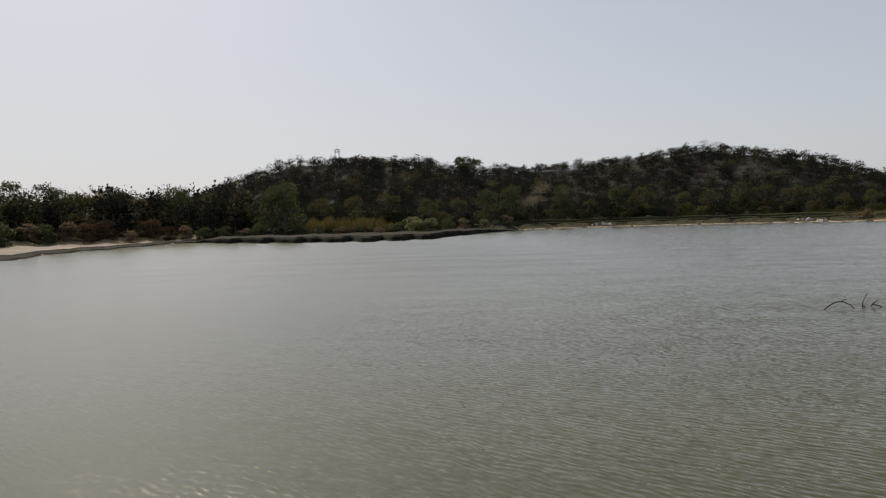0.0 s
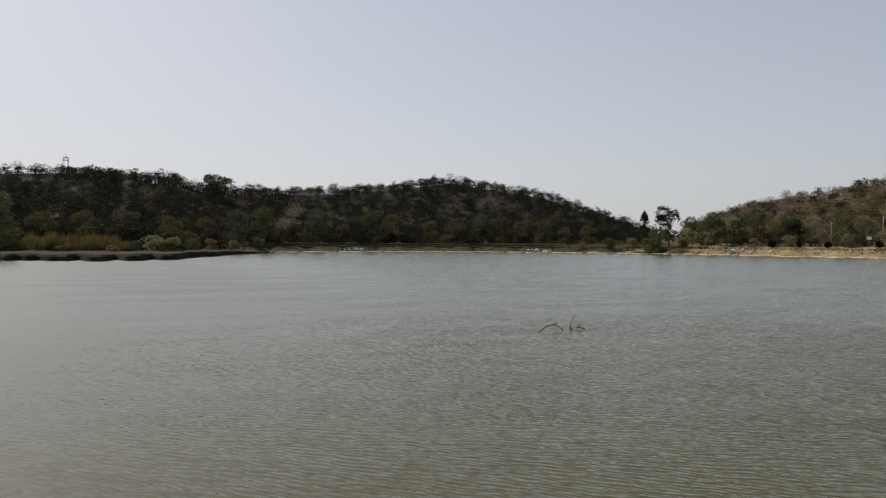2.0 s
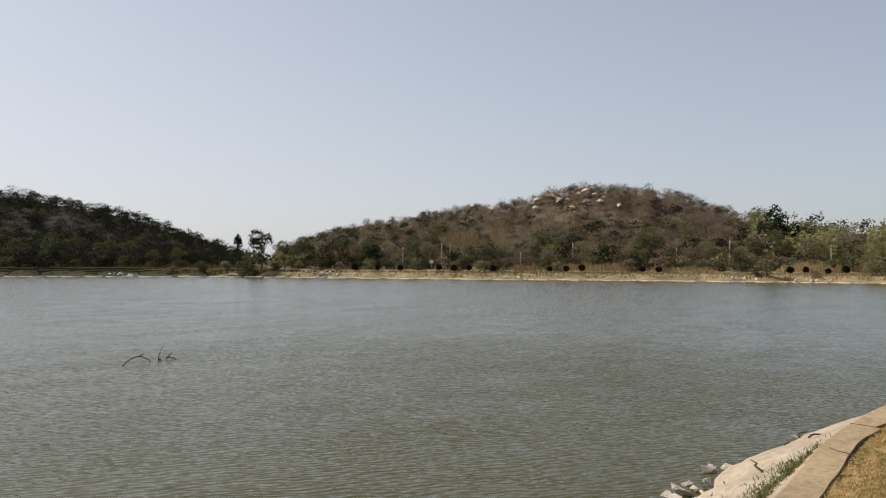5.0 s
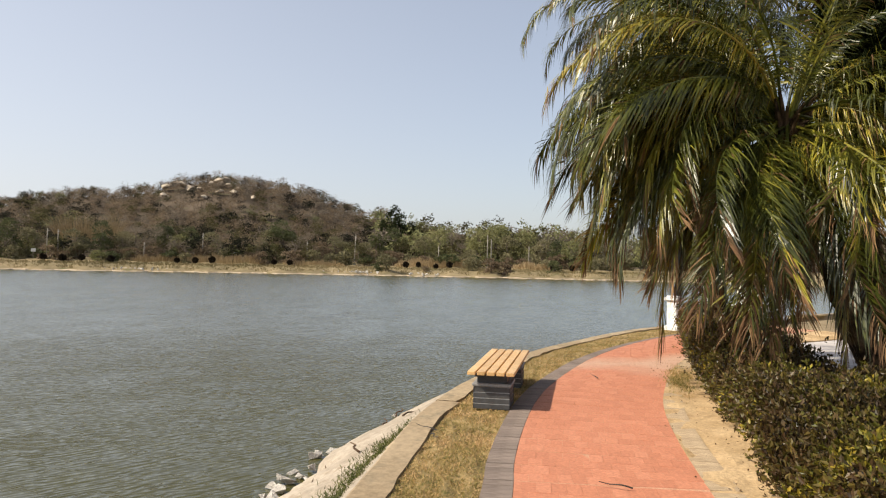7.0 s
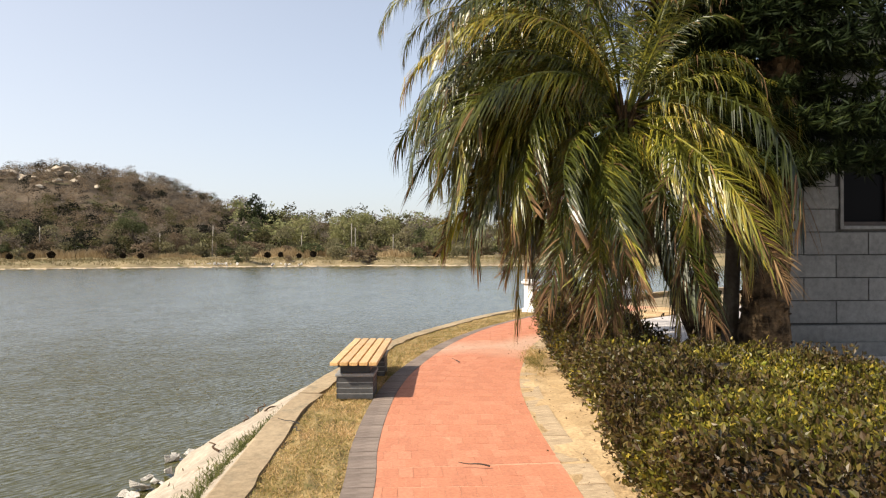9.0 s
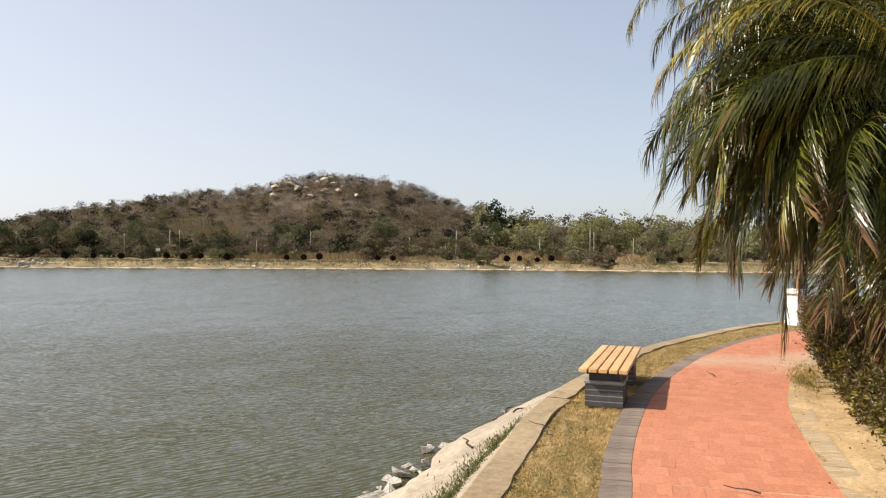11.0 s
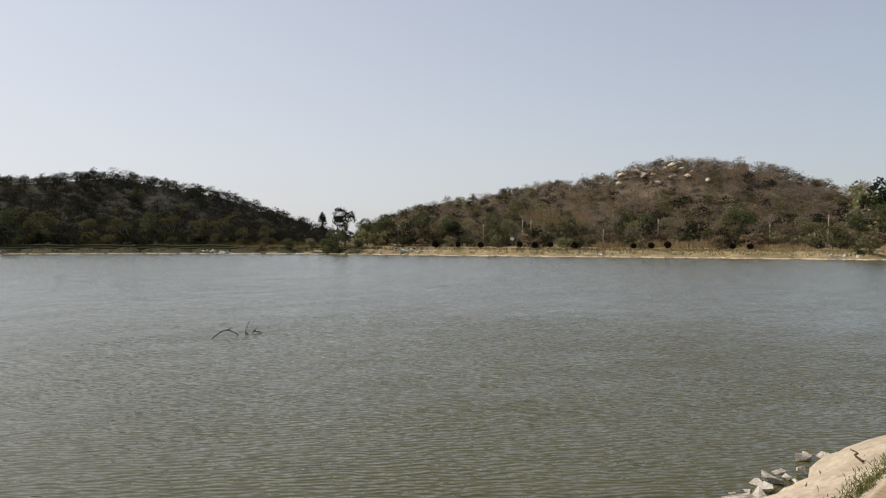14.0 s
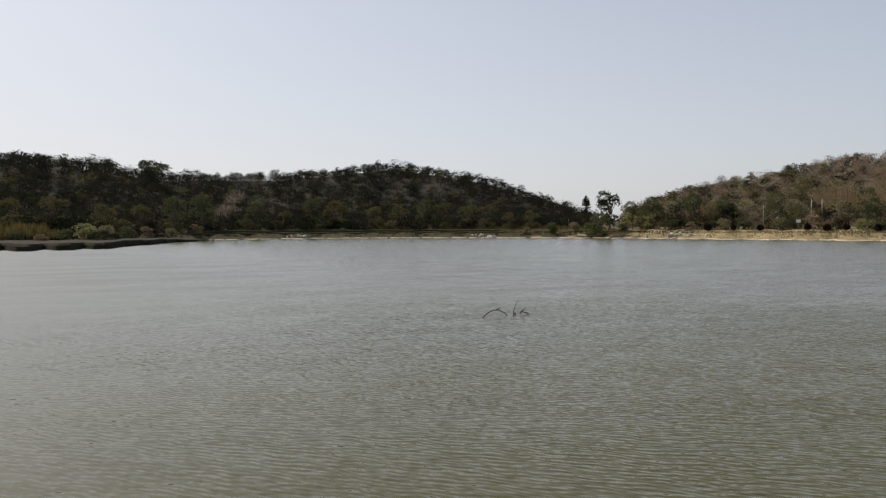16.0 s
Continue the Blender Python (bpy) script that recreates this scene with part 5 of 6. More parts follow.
def build_balustrade():
    """White posts along the kerb with low parapets between them."""
    spots = [(20.25, -2.62), (22.1, -3.92), (23.9, -5.25), (25.6, -6.75)]
    for k, (x, y) in enumerate(spots):
        turn = math.degrees(math.atan2(-1.3, 1.85))
        build_post(x, y, turn)
        if k:
            x0, y0 = spots[k - 1]
            run = math.hypot(x - x0, y - y0) - 0.38
            root = tagged(new("parapet"), "low white painted parapet between balustrade posts", "parapet", "parapets of the balustrade")
            root.matrix_basis = pose((x + x0) / 2, (y + y0) / 2, GROUND - 0.02, 0, 0, math.degrees(math.atan2(y - y0, x - x0)))
            part("panel", box(bmesh.new(), run, 0.16, 0.5, None, 0.01), M_WHITE, root)
            part("coping", box(bmesh.new(), run, 0.26, 0.08, pose(0, 0, 0.5), 0.015), M_WHITE, root)
    lamp = tagged(new("floodlight"), "small black floodlight standing on a white post", "floodlight")
    lamp.matrix_basis = pose(20.25, -2.7, GROUND + 0.886, 0, 0, -60)
    part("bracket", box(bmesh.new(), 0.16, 0.12, 0.07, None, 0.01), M_DARKSTEEL, lamp)
    part("housing", box(bmesh.new(), 0.3, 0.14, 0.2, pose(0, 0, 0.07, 12, 0, 0), 0.02), M_DARKSTEEL, lamp)


build_balustrade()

# ---- the far shore ----
def spot(az, d):
    """A place d metres behind the lake's rim at a bearing."""
    r = float(rim_at(az)) + float(flats_at(az)) + d
    x, y = r * math.sin(radians(az)), r * math.cos(radians(az))
    return x, y, float(far_land(np.array(x), np.array(y)))


K_DARK = [tree_kind(70 + k, 8.5, 6.5, L_DARK, 2325, 0.22, 0, -0.12, 10) for k in range(3)]
K_OLIVE = [tree_kind(80 + k, 7.0, 6.5, L_OLIVE, 2170, 0.22, 60, -0.14, 10) for k in range(3)]
# olive trees again, with the backlit side's shade in the leaf colour
K_OLIVE_SHADE = [tree_kind(84 + k, 7.0, 6.2, W_OLIVE_SHADE, 2170, 0.22, 60, -0.14, 10) for k in range(2)]
K_FRESH = [tree_kind(90 + k, 7.5, 7.5, L_FRESH, 2480, 0.22, 0, -0.1, 10) for k in range(2)]
K_BARE = [tree_kind(100 + k, 7.0, 6.0, L_GREY, 0, 0.2, 900, 0.2) for k in range(2)]
K_BROWN = [tree_kind(110 + k, 6.0, 5.5, L_BROWN, 900, 0.25, 350, -0.1, 10) for k in range(2)]
K_SHRUB = [tree_kind(120 + k, 3.0, 4.2, m, 900, 0.22, 30, -0.1, 9) for k, m in enumerate((L_DARK, L_OLIVE, L_BROWN, L_RUST, L_FRESH))]
# first three sorts have shade in their leaf colour, last three are the lit ones
K_SCRUB = [tree_kind(140 + k, 3.0, 4.6, m, 300, 0.34, 20, -0.1, 8) for k, m in enumerate((W_DENSE, W_OLIVE_SHADE, W_BROWN_SHADE, L_DARK, L_OLIVE, L_BROWN))]
K_LONE = tree_kind(131, 9.8, 8.2, W_DENSE, 1300, 0.3, 120, 0.1, 10, 0.72)
K_TALL = tree_kind(134, 9.6, 3.4, W_DENSE, 700, 0.3, 60, 0.05, 9)
K_SLIM = tree_kind(132, 6.0, 2.0, W_DENSE, 420, 0.28, 0, 0.2, 5)

LABELS = {id(K_OLIVE_SHADE): "olive tree with a low crown in shaded tones at the hill's foot", id(K_DARK): "dark evergreen tree with a rounded crown on the lake shore", id(K_OLIVE): "olive green tree with a low crown behind the lake bank", id(K_FRESH): "bright yellow-green leafy tree behind the lake bank",
          id(K_BARE): "bare grey tree without leaves behind the lake bank", id(K_BROWN): "tree with dry brown leaves at the hill's foot"}


def shore_trees():
    g = np.random.default_rng(61)
    # bearing, depth behind the rim, kinds, size
    rows = [(39.0, 19, K_DARK, 0.7), (40.4, 18, K_DARK, 0.72), (41.8, 21, K_OLIVE, 0.8), (43.3, 20, K_DARK, 0.85), (44.4, 17, K_BROWN, 0.8), (45.8, 20, K_DARK, 0.7), (47.2, 21, K_OLIVE, 0.75), (48.9, 19, K_DARK, 0.85),
            (50.3, 20, K_OLIVE, 0.8), (53.3, 19, K_OLIVE, 0.75), (55.0, 18, K_DARK, 0.8), (56.3, 19, K_OLIVE, 0.75), (57.1, 22, K_BARE, 0.85), (58.2, 21, K_BARE, 0.9), (58.9, 23, K_DARK, 0.8), (60.3, 24, K_FRESH, 0.62), (61.0, 26, K_DARK, 0.8), (62.8, 24, K_OLIVE, 0.75),
            (63.8, 21, K_FRESH, 0.45), (65.2, 23, K_FRESH, 0.5), (66.2, 24, K_OLIVE, 0.85), (67.8, 23, K_DARK, 0.95), (69.6, 20, K_BARE, 0.75), (70.8, 19, K_BROWN, 0.7), (71.9, 24, K_OLIVE, 0.8), (74.0, 19, K_OLIVE, 0.62), (75.1, 26, K_DARK, 0.75), (76.6, 32, K_DARK, 0.95), (77.6, 34, K_BROWN, 1.1),
            (78.8, 24, K_OLIVE, 0.8), (80.2, 26, K_FRESH, 0.95), (81.3, 30, K_BARE, 1.0), (82.4, 14, K_OLIVE, 0.55), (83.4, 27, K_FRESH, 1.12), (84.6, 28, K_FRESH, 1.1), (85.6, 25, K_OLIVE, 0.9), (86.6, 27, K_FRESH, 1.0), (88.2, 24, K_OLIVE, 0.85), (89.4, 20, K_DARK, 0.7), (90.6, 17, K_FRESH, 0.75), (92.3, 18, K_OLIVE, 0.9), (94.5, 19, K_OLIVE, 0.9), (97, 20, K_OLIVE, 0.9),
            (29.5, 14, K_OLIVE_SHADE, 0.55), (31.3, 15, K_OLIVE_SHADE, 0.6), (27.8, 19, K_OLIVE_SHADE, 0.8), (26.2, 17, K_OLIVE_SHADE, 0.85), (24.3, 19, K_OLIVE_SHADE, 0.95), (22.6, 20, K_DARK, 0.85), (20.8, 19, K_OLIVE_SHADE, 0.85), (18.9, 20, K_OLIVE_SHADE, 0.8),
            (15.8, 20, K_OLIVE_SHADE, 0.95), (13.9, 19, K_DARK, 0.85), (11.6, 18, K_OLIVE_SHADE, 0.62), (9.4, 19, K_DARK, 0.9), (7.6, 22, K_BARE, 1.25), (5.6, 18, K_DARK, 0.85), (3.6, 17, K_DARK, 0.8), (1.5, 16, K_OLIVE_SHADE, 0.65), (-1.0, 15, K_OLIVE_SHADE, 0.6), (-4.2, 19, K_OLIVE_SHADE, 0.75), (-6.8, 21, K_OLIVE_SHADE, 0.7), (-9.6, 18, K_OLIVE_SHADE, 0.75),
            (-12.3, 6, K_DARK, 0.95), (-13.5, 7, K_DARK, 0.85), (-15.8, 12, K_OLIVE_SHADE, 0.75), (-18.0, 14, K_DARK, 0.8), (-20.5, 12, K_DARK, 0.85), (-22.6, 15, K_OLIVE_SHADE, 0.85), (-24.6, 14, K_DARK, 0.9), (-26.8, 13, K_OLIVE_SHADE, 0.9), (-29, 14, K_DARK, 0.9), (-31.3, 14, K_DARK, 0.95), (-34, 14, K_DARK, 0.9), (-37, 14, K_OLIVE_SHADE, 0.9)]
    for az, d, kinds, s in rows:
        x, y, z = spot(az, d + g.normal() * 0.8)
        plant(kinds[g.integers(len(kinds))], "tree", LABELS[id(kinds)], "tree", x, y, z - 0.1, s * g.uniform(0.95, 1.08), g.uniform(0, 360), "trees along the far shore")
    x, y, z = spot(37.25, 9)
    plant(K_LONE, "lone_tree", "tall lone dark tree with tufted crown on the bank", "tree", x, y, z - 0.1, 0.9, 40)
    x, y, z = spot(35.5, 45)
    plant(K_SLIM, "slender_tree", "slender dark tree standing in the gap between hills", "tree", x, y, z - 0.1, 1.3, 0)
    for az, d, size, turn in ((76.4, 40, 1.32, 0), (77.1, 38, 1.15, 70), (75.7, 42, 0.95, 130), (77.7, 41, 0.95, 200)):
        x, y, z = spot(az, d)
        plant(K_TALL, "tall_tree", "tall slim dark tree standing above the wood", "tree", x, y, z - 0.1, size, turn, "tall trees above the wood")
    # a wide dark pine on the ridge
    x, y, z = spot(2.2, 105)
    z -= 1.3
    plant(tree_kind(133, 8.0, 9.5, L_DARK, 900, 0.4, 0, 0.45, 8), "ridge_pine", "flat-topped dark pine on the ridge of the hill", "tree", x, y, z - 0.1, 1.0, 10)
    # shrubs: bearing, depth, sort, size
    names = ("dark green shrub at the water's edge", "olive shrub on the lake bank", "dry brown shrub on the lake bank", "rusty red shrub behind the sand flats", "yellow-green shrub on the lake bank")
    shrubs = [(36.5, 2.5, 0, 1.35), (32.8, 5, 0, 0.7), (30.8, 4, 2, 0.6), (34.6, 8, 1, 0.7), (38.3, 8, 0, 0.6), (75.8, 2.5, 1, 0.85), (75.2, 4, 0, 0.6), (82.7, 7, 1, 0.9), (89.2, 6, 0, 0.75), (55.6, 12, 0, 0.75), (54.6, 14, 4, 0.6), (84.2, 3, 2, 0.8), (85.3, 5, 2, 0.7), (92.0, 6, 1, 0.8), (79.0, 4, 2, 0.4),
              (-2.2, 2.0, 4, 0.95), (-1.0, 1.5, 1, 0.8), (0.4, 2.5, 0, 0.75), (1.8, 3, 2, 0.55), (3.4, 4, 1, 0.6), (5.2, 6, 2, 0.6), (-3.6, 2.2, 0, 0.6), (-5.0, 1.6, 2, 0.55), (-6.6, 1.8, 0, 0.55), (-8.2, 1.5, 2, 0.5), (-9.8, 1.8, 0, 0.6), (-11.3, 1.6, 0, 0.65), (-14.5, 2, 0, 0.7), (-15.6, 2.5, 2, 0.6), (-17, 2, 0, 0.6), (-18.5, 2.5, 0, 0.65),
              (-19.8, 3, 2, 0.6), (-21.0, 4, 3, 0.75), (-22.3, 4, 3, 0.85), (-23.6, 3, 2, 0.6), (-25.2, 5, 3, 0.85), (-26.3, 4, 3, 0.95), (-27.6, 5, 2, 0.8), (-29.1, 4, 0, 0.85), (-30.4, 5, 2, 0.8), (-31.8, 4, 0, 0.95), (-33.5, 4, 3, 0.9)]
    for az, d, k, s in shrubs:
        x, y, z = spot(az, d)
        plant(K_SHRUB[k], "shrub", names[k], "shrub", x, y, z - 0.12, s * g.uniform(0.9, 1.1), g.uniform(0, 360), "shrubs along the far shore")


shore_trees()


def understory():
    """Low scrub that closes the wood's edge behind the bank."""
    g = np.random.default_rng(63)
    names = ("dark green scrub at the wood's edge", "olive scrub at the wood's edge", "dry brown scrub at the wood's edge")
    for az0, az1, d0, d1, step, odds in ((-17, 27, 12, 17, 0.85, (0.55, 0.3, 0.15)), (39, 98, 14, 19, 0.9, (0.25, 0.4, 0.35)), (-38, -17, 6, 11, 1.0, (0.6, 0.2, 0.2))):
        for az in np.arange(az0, az1, step):
            k = int(g.choice(3, p=odds))
            x, y, z = spot(az + g.normal() * 0.3, g.uniform(d0, d1))
            # shaded leaf colours below the backlit woods, lit copies on the other shore
            plant(K_SCRUB[k + (3 if az0 == 39 else 0)], "shrub", names[k], "shrub", x, y, z - 0.15, g.uniform(0.55, 0.95), g.uniform(0, 360), "scrub at the wood's edge")


understory()


def build_topiary():
    """Clipped round bushes on short stems in a row along the bank."""
    g = np.random.default_rng(64)
    n = 900
    d = g.normal(size=(n, 3))
    d /= np.linalg.norm(d, axis=1)[:, None]
    ball = d * g.uniform(0.2, 0.6, n)[:, None] * [1, 1, 0.95] + [0, 0, 0.95]
    crown = mesh_of("crown", *leaves(ball, 0.2, g, 1.2, d), [L_TOPIARY])
    trunk = mesh_of("trunk", *tube([(0, 0, -0.2), (0.02, 0, 0.3), (0, 0, 0.9)], [0.07, 0.06, 0.05], 6), [M_BARK])
    first = None
    for az in (44.5, 46.3, 48.1, 51.2, 52.4, 53.6, 55.5, 60.0, 61.3, 62.5, 67.1, 68.3, 77.4, 78.4, 79.8, 80.9, 84.4, 85.6, 89.1, 90.6):
        x, y, z = spot(az, 10 + g.normal() * 0.6)
        s = g.uniform(0.66, 0.88)
        if first is None:
            first = tagged(new("topiary_bush"), "dark clipped round bush on the lake bank", "bush", "round bushes along the far bank")
            first.matrix_basis = pose(x, y, z)
            part("crown", crown, None, first)
            part("trunk", trunk, None, first)
        else:
            o = copy_thing(first, pose(x, y, z, 0, 0, g.uniform(0, 360)))
            o.scale = (s * g.uniform(0.9, 1.1), s, s)


build_topiary()


def build_poles():
    """Concrete lamp posts behind the bank."""
    g = np.random.default_rng(65)
    for az, d, h, lean in ((41.5, 16, 4.6, 0), (48.3, 16, 4.4, 0), (51.4, 16, 5.2, 1), (52.1, 16, 5.2, -1), (57.7, 16, 3.4, 0), (61.8, 17, 5.2, 0), (69.6, 16, 4.2, 0), (73.3, 15, 5.6, 7), (80.0, 18, 4.0, 0), (83.9, 15, 6.2, 0), (84.2, 15.5, 5.4, 0), (87.2, 16, 4.2, 0)):
        x, y, z = spot(az, d)
        root = tagged(new("lamp_post"), "pale leaning concrete post behind the bank" if lean > 5 else "pale concrete lamp post behind the lake bank", "lamp post", "posts along the far bank")
        root.matrix_basis = pose(x, y, z - 0.2, 0, lean, g.uniform(0, 30))
        part("shaft", mesh_of("shaft", *tube([(0, 0, 0), (0, 0, h * 0.5), (0, 0, h + 0.2)], [0.085, 0.08, 0.065], 8), [M_POLE], None, True), None, root)
        bm = box(bmesh.new(), 0.7, 0.06, 0.06, pose(0.2, 0, h - 0.25))
        box(bm, 0.22, 0.2, 0.12, pose(0.42, 0, h - 0.2), 0.02)
        part("arm", bm, M_POLE, root)
        part("base_collar", box(bmesh.new(), 0.4, 0.4, 0.35, None, 0.03), M_POLE, root)


build_poles()


def rock_mesh(seed, points=10, material=None, edge=0.035):
    """An angular broken stone: the hull of a few points, its edges worn."""
    g = np.random.default_rng(seed)
    p = g.normal(size=(points, 3))
    p = p / np.linalg.norm(p, axis=1)[:, None] * g.uniform(0.7, 1.15, points)[:, None] * [1.15, 0.9, 0.85]
    bm = bmesh.new()
    for q in p:
        bm.verts.new(q)
    bmesh.ops.convex_hull(bm, input=bm.verts)
    bmesh.ops.bevel(bm, geom=bm.edges[:], offset=edge, segments=1, affect="EDGES")
    return mesh_bm("rock", bm, material or M_RUBBLE)


ROCKS = [rock_mesh(200 + k, 8, None, 0.02) for k in range(7)]
BOULDERS = [rock_mesh(220 + k, 12, M_ROCK, 0.06) for k in range(4)]


def build_boulders():
    """Pale granite boulders lying bare near the hill's top."""
    g = np.random.default_rng(66)
    for az, d, s in ((62.75, 115, 2.3), (63.3, 115, 2.7), (63.0, 112, 1.9), (63.5, 111, 1.7), (59.1, 112, 2.3), (59.7, 110, 2.0), (60.1, 111, 2.1), (60.6, 110, 1.7), (60.8, 106, 1.7), (62.5, 105, 2.0), (62.2, 101, 1.5), (62.9, 100, 1.7), (58.9, 101, 1.8), (61.4, 106, 1.4), (63.9, 100, 1.4), (64.4, 104, 1.3), (61.8, 93, 1.3), (65.4, 95, 1.2)):
        x, y, z = spot(az, d)
        s *= 0.8
        o = tagged(new("boulder", BOULDERS[g.integers(4)]), "pale granite boulder lying bare on the wooded hill", "boulder", "boulders on the hilltop")
        o.matrix_basis = pose(x, y, z + s * 1.05, g.uniform(-20, 20), g.uniform(-20, 20), g.uniform(0, 360)) @ Matrix.Diagonal((s * 1.35, s, s * g.uniform(0.65, 0.95), 1))


build_boulders()


def build_rubble():
    """Heaps of pale rubble tipped at the water's edge."""
    g = np.random.default_rng(67)
    for az, n, wide, label in ((42.6, 34, 5.0, "heap of pale rubble and sand at the water's edge"), (28.1, 16, 2.6, "small heap of white rubble at the water's edge"), (12.6, 14, 2.4, "small heap of white rubble at the water's edge"), (27.0, 6, 1.4, "few white stones at the water's edge"), (57.2, 24, 6.0, "scattered pale stones along the water's edge"), (73.5, 26, 5.0, "scattered pale stones along the water's edge"), (79, 14, 4.0, "scattered pale stones along the water's edge")):
        x, y, z = spot(az, 0.8)
        root = tagged(new("rubble_heap"), label, "rubble")
        root.matrix_basis = pose(x, y, z - 0.05, 0, 0, -az)
        for k in range(n):
            u = g.normal() * 0.38
            s = g.uniform(0.14, 0.42) * (1.25 if az < 50 else 0.8)
            ob = part("stone", ROCKS[g.integers(7)], None, root)
            ob.matrix_basis = pose(u * wide, g.normal() * 0.4, 0.1 + (max(0, 0.6 - abs(u)) * g.random() * 0.9 if az < 50 else 0), g.uniform(0, 90), g.uniform(0, 90), g.uniform(0, 360)) @ Matrix.Diagonal((s * 1.3, s, s * 0.8, 1))


build_rubble()


def reeds(name, label, az0, az1, d0, d1, n, height, material, gen):
    """A stand of upright stalks with loose tops."""
    az = gen.uniform(az0, az1, n)
    d = gen.uniform(d0, d1, n)
    r = rim_at(az) + flats_at(az) + d
    x, y = r * np.sin(np.radians(az)), r * np.cos(np.radians(az))
    z = far_land(x, y)
    edge = np.minimum(1, np.minimum(az - az0, az1 - az) / (az1 - az0) * 6)
    h = height * gen.uniform(0.6, 1.1, n) * (0.5 + 0.5 * edge) * (0.8 + 0.25 * np.sin(az * 9) * np.sin(az * 4.1))
    p = np.stack([x, y, z - 0.05], 1)
    top = p + np.stack([gen.normal(size=n) * 0.2 * h, gen.normal(size=n) * 0.2 * h, h], 1)
    w = np.stack([np.cos(np.radians(az)), -np.sin(np.radians(az)), 0 * az], 1) * 0.05
    mid = (p + top) / 2 + gen.normal(size=(n, 3)) * 0.06
    v = np.stack([p - w * 0.6, p + w * 0.6, mid + w, mid - w, top], 1).reshape(-1, 3)
    k = np.arange(n)[:, None] * 5
    f = np.concatenate([k + [0, 1, 2], k + [0, 2, 3], k + [3, 2, 4]], 1).reshape(-1, 3)
    return tagged(new(name, mesh_of(name, v, f, [material])), label, "reeds", kind="stuff")


g = np.random.default_rng(68)
for az0, az1, d0, d1, n, h, m, label in (
        (56.8, 60.4, 14, 18, 1200, 1.5, L_TAN, "stand of pale dry reeds behind the bank"), (60.2, 66.5, 14, 19, 2200, 1.9, L_TAN, "stand of pale dry reeds behind the bank"), (67.8, 72.5, 13, 18, 1200, 1.2, L_TAN, "stand of pale dry reeds behind the bank"), (76.5, 83.0, 14, 19, 2200, 2.0, L_TAN, "stand of pale dry reeds behind the bank"), (86.0, 89.0, 13, 18, 900, 1.6, L_TAN, "stand of pale dry reeds behind the bank"),
        (-11.8, -4.0, 4, 9, 2600, 2.4, L_REED, "tall straw-coloured reeds on the muddy bank"), (27.0, 37.0, 14, 26, 2600, 1.2, L_REED, "dry grass in the gap between the hills"), (28.5, 40.0, 7, 14, 3500, 0.6, L_BANKGRASS, "pale rough grass in the gap between the hills"),
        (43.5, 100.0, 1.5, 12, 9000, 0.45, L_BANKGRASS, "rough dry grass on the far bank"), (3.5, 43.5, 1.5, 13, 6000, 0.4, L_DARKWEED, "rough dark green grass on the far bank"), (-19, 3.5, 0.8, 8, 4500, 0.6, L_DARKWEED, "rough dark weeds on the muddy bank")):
    reeds("reeds" if h > 0.9 else "bank_grass", label, az0, az1, d0, d1, n, h, m, g)


def build_bamboo():
    """A leafless pinkish-tan thicket standing out of the hill's foot."""
    g = np.random.default_rng(69)
    root = tagged(new("bare_thicket"), "leafless pinkish-tan thicket fanning up on the hillside", "thicket")
    x, y, z = spot(54.0, 52)
    root.matrix_basis = pose(x, y, z, 0, 0, -54)
    n = 1500
    b = np.column_stack([g.uniform(-5.5, 5.5, n), g.uniform(-2.5, 2.5, n), g.uniform(-0.3, 1.0, n)])
    L = g.uniform(2.5, 7.0, n)
    d = np.column_stack([b[:, 0] * 0.07 + g.normal(size=n) * 0.2, g.normal(size=n) * 0.15, np.ones(n)])
    w = np.array([0.045, 0, 0])
    v = np.stack([b - w, b + w, b + d * L[:, None]], 1).reshape(-1, 3)
    tagged(part("stalk_mass", mesh_of("stalk_mass", v, np.arange(3 * n).reshape(-1, 3), [L_TAN]), None, root), kind="stuff")


build_bamboo()


def build_hut():
    """A small white van-like shelter and a white board behind the reeds."""
    x, y, z = spot(59.6, 20)
    root = tagged(new("shelter"), "small white shelter with a sloping roof behind the reeds", "shelter")
    root.matrix_basis = pose(x, y, z, 0, 0, -52)
    part("body", box(bmesh.new(), 1.7, 1.3, 1.15, None, 0.05), M_WHITE, root)
    part("roof", box(bmesh.new(), 2.0, 1.6, 0.1, pose(0, 0, 1.13, 8, 0, 0), 0.03), M_ROOF, root)
    part("door", box(bmesh.new(), 0.6, 0.06, 1.0, pose(0.35, -0.66, 0.05), 0.01), M_DARKWOOD, root)
    for az, d in ((64.2, 17), (50.6, 15)):
        x, y, z = spot(az, d)
        root = tagged(new("sign_board"), "small white board on a post behind the bank", "sign", "boards on the far bank")
        root.matrix_basis = pose(x, y, z, 0, 0, -az)
        part("panel", box(bmesh.new(), 0.7, 0.05, 0.55, pose(0, 0, 1.3), 0.01), M_WHITE, root)
        part("post", box(bmesh.new(), 0.08, 0.08, 1.4, pose(0, 0.06, -0.1), 0.01), M_POLE, root)


build_hut()


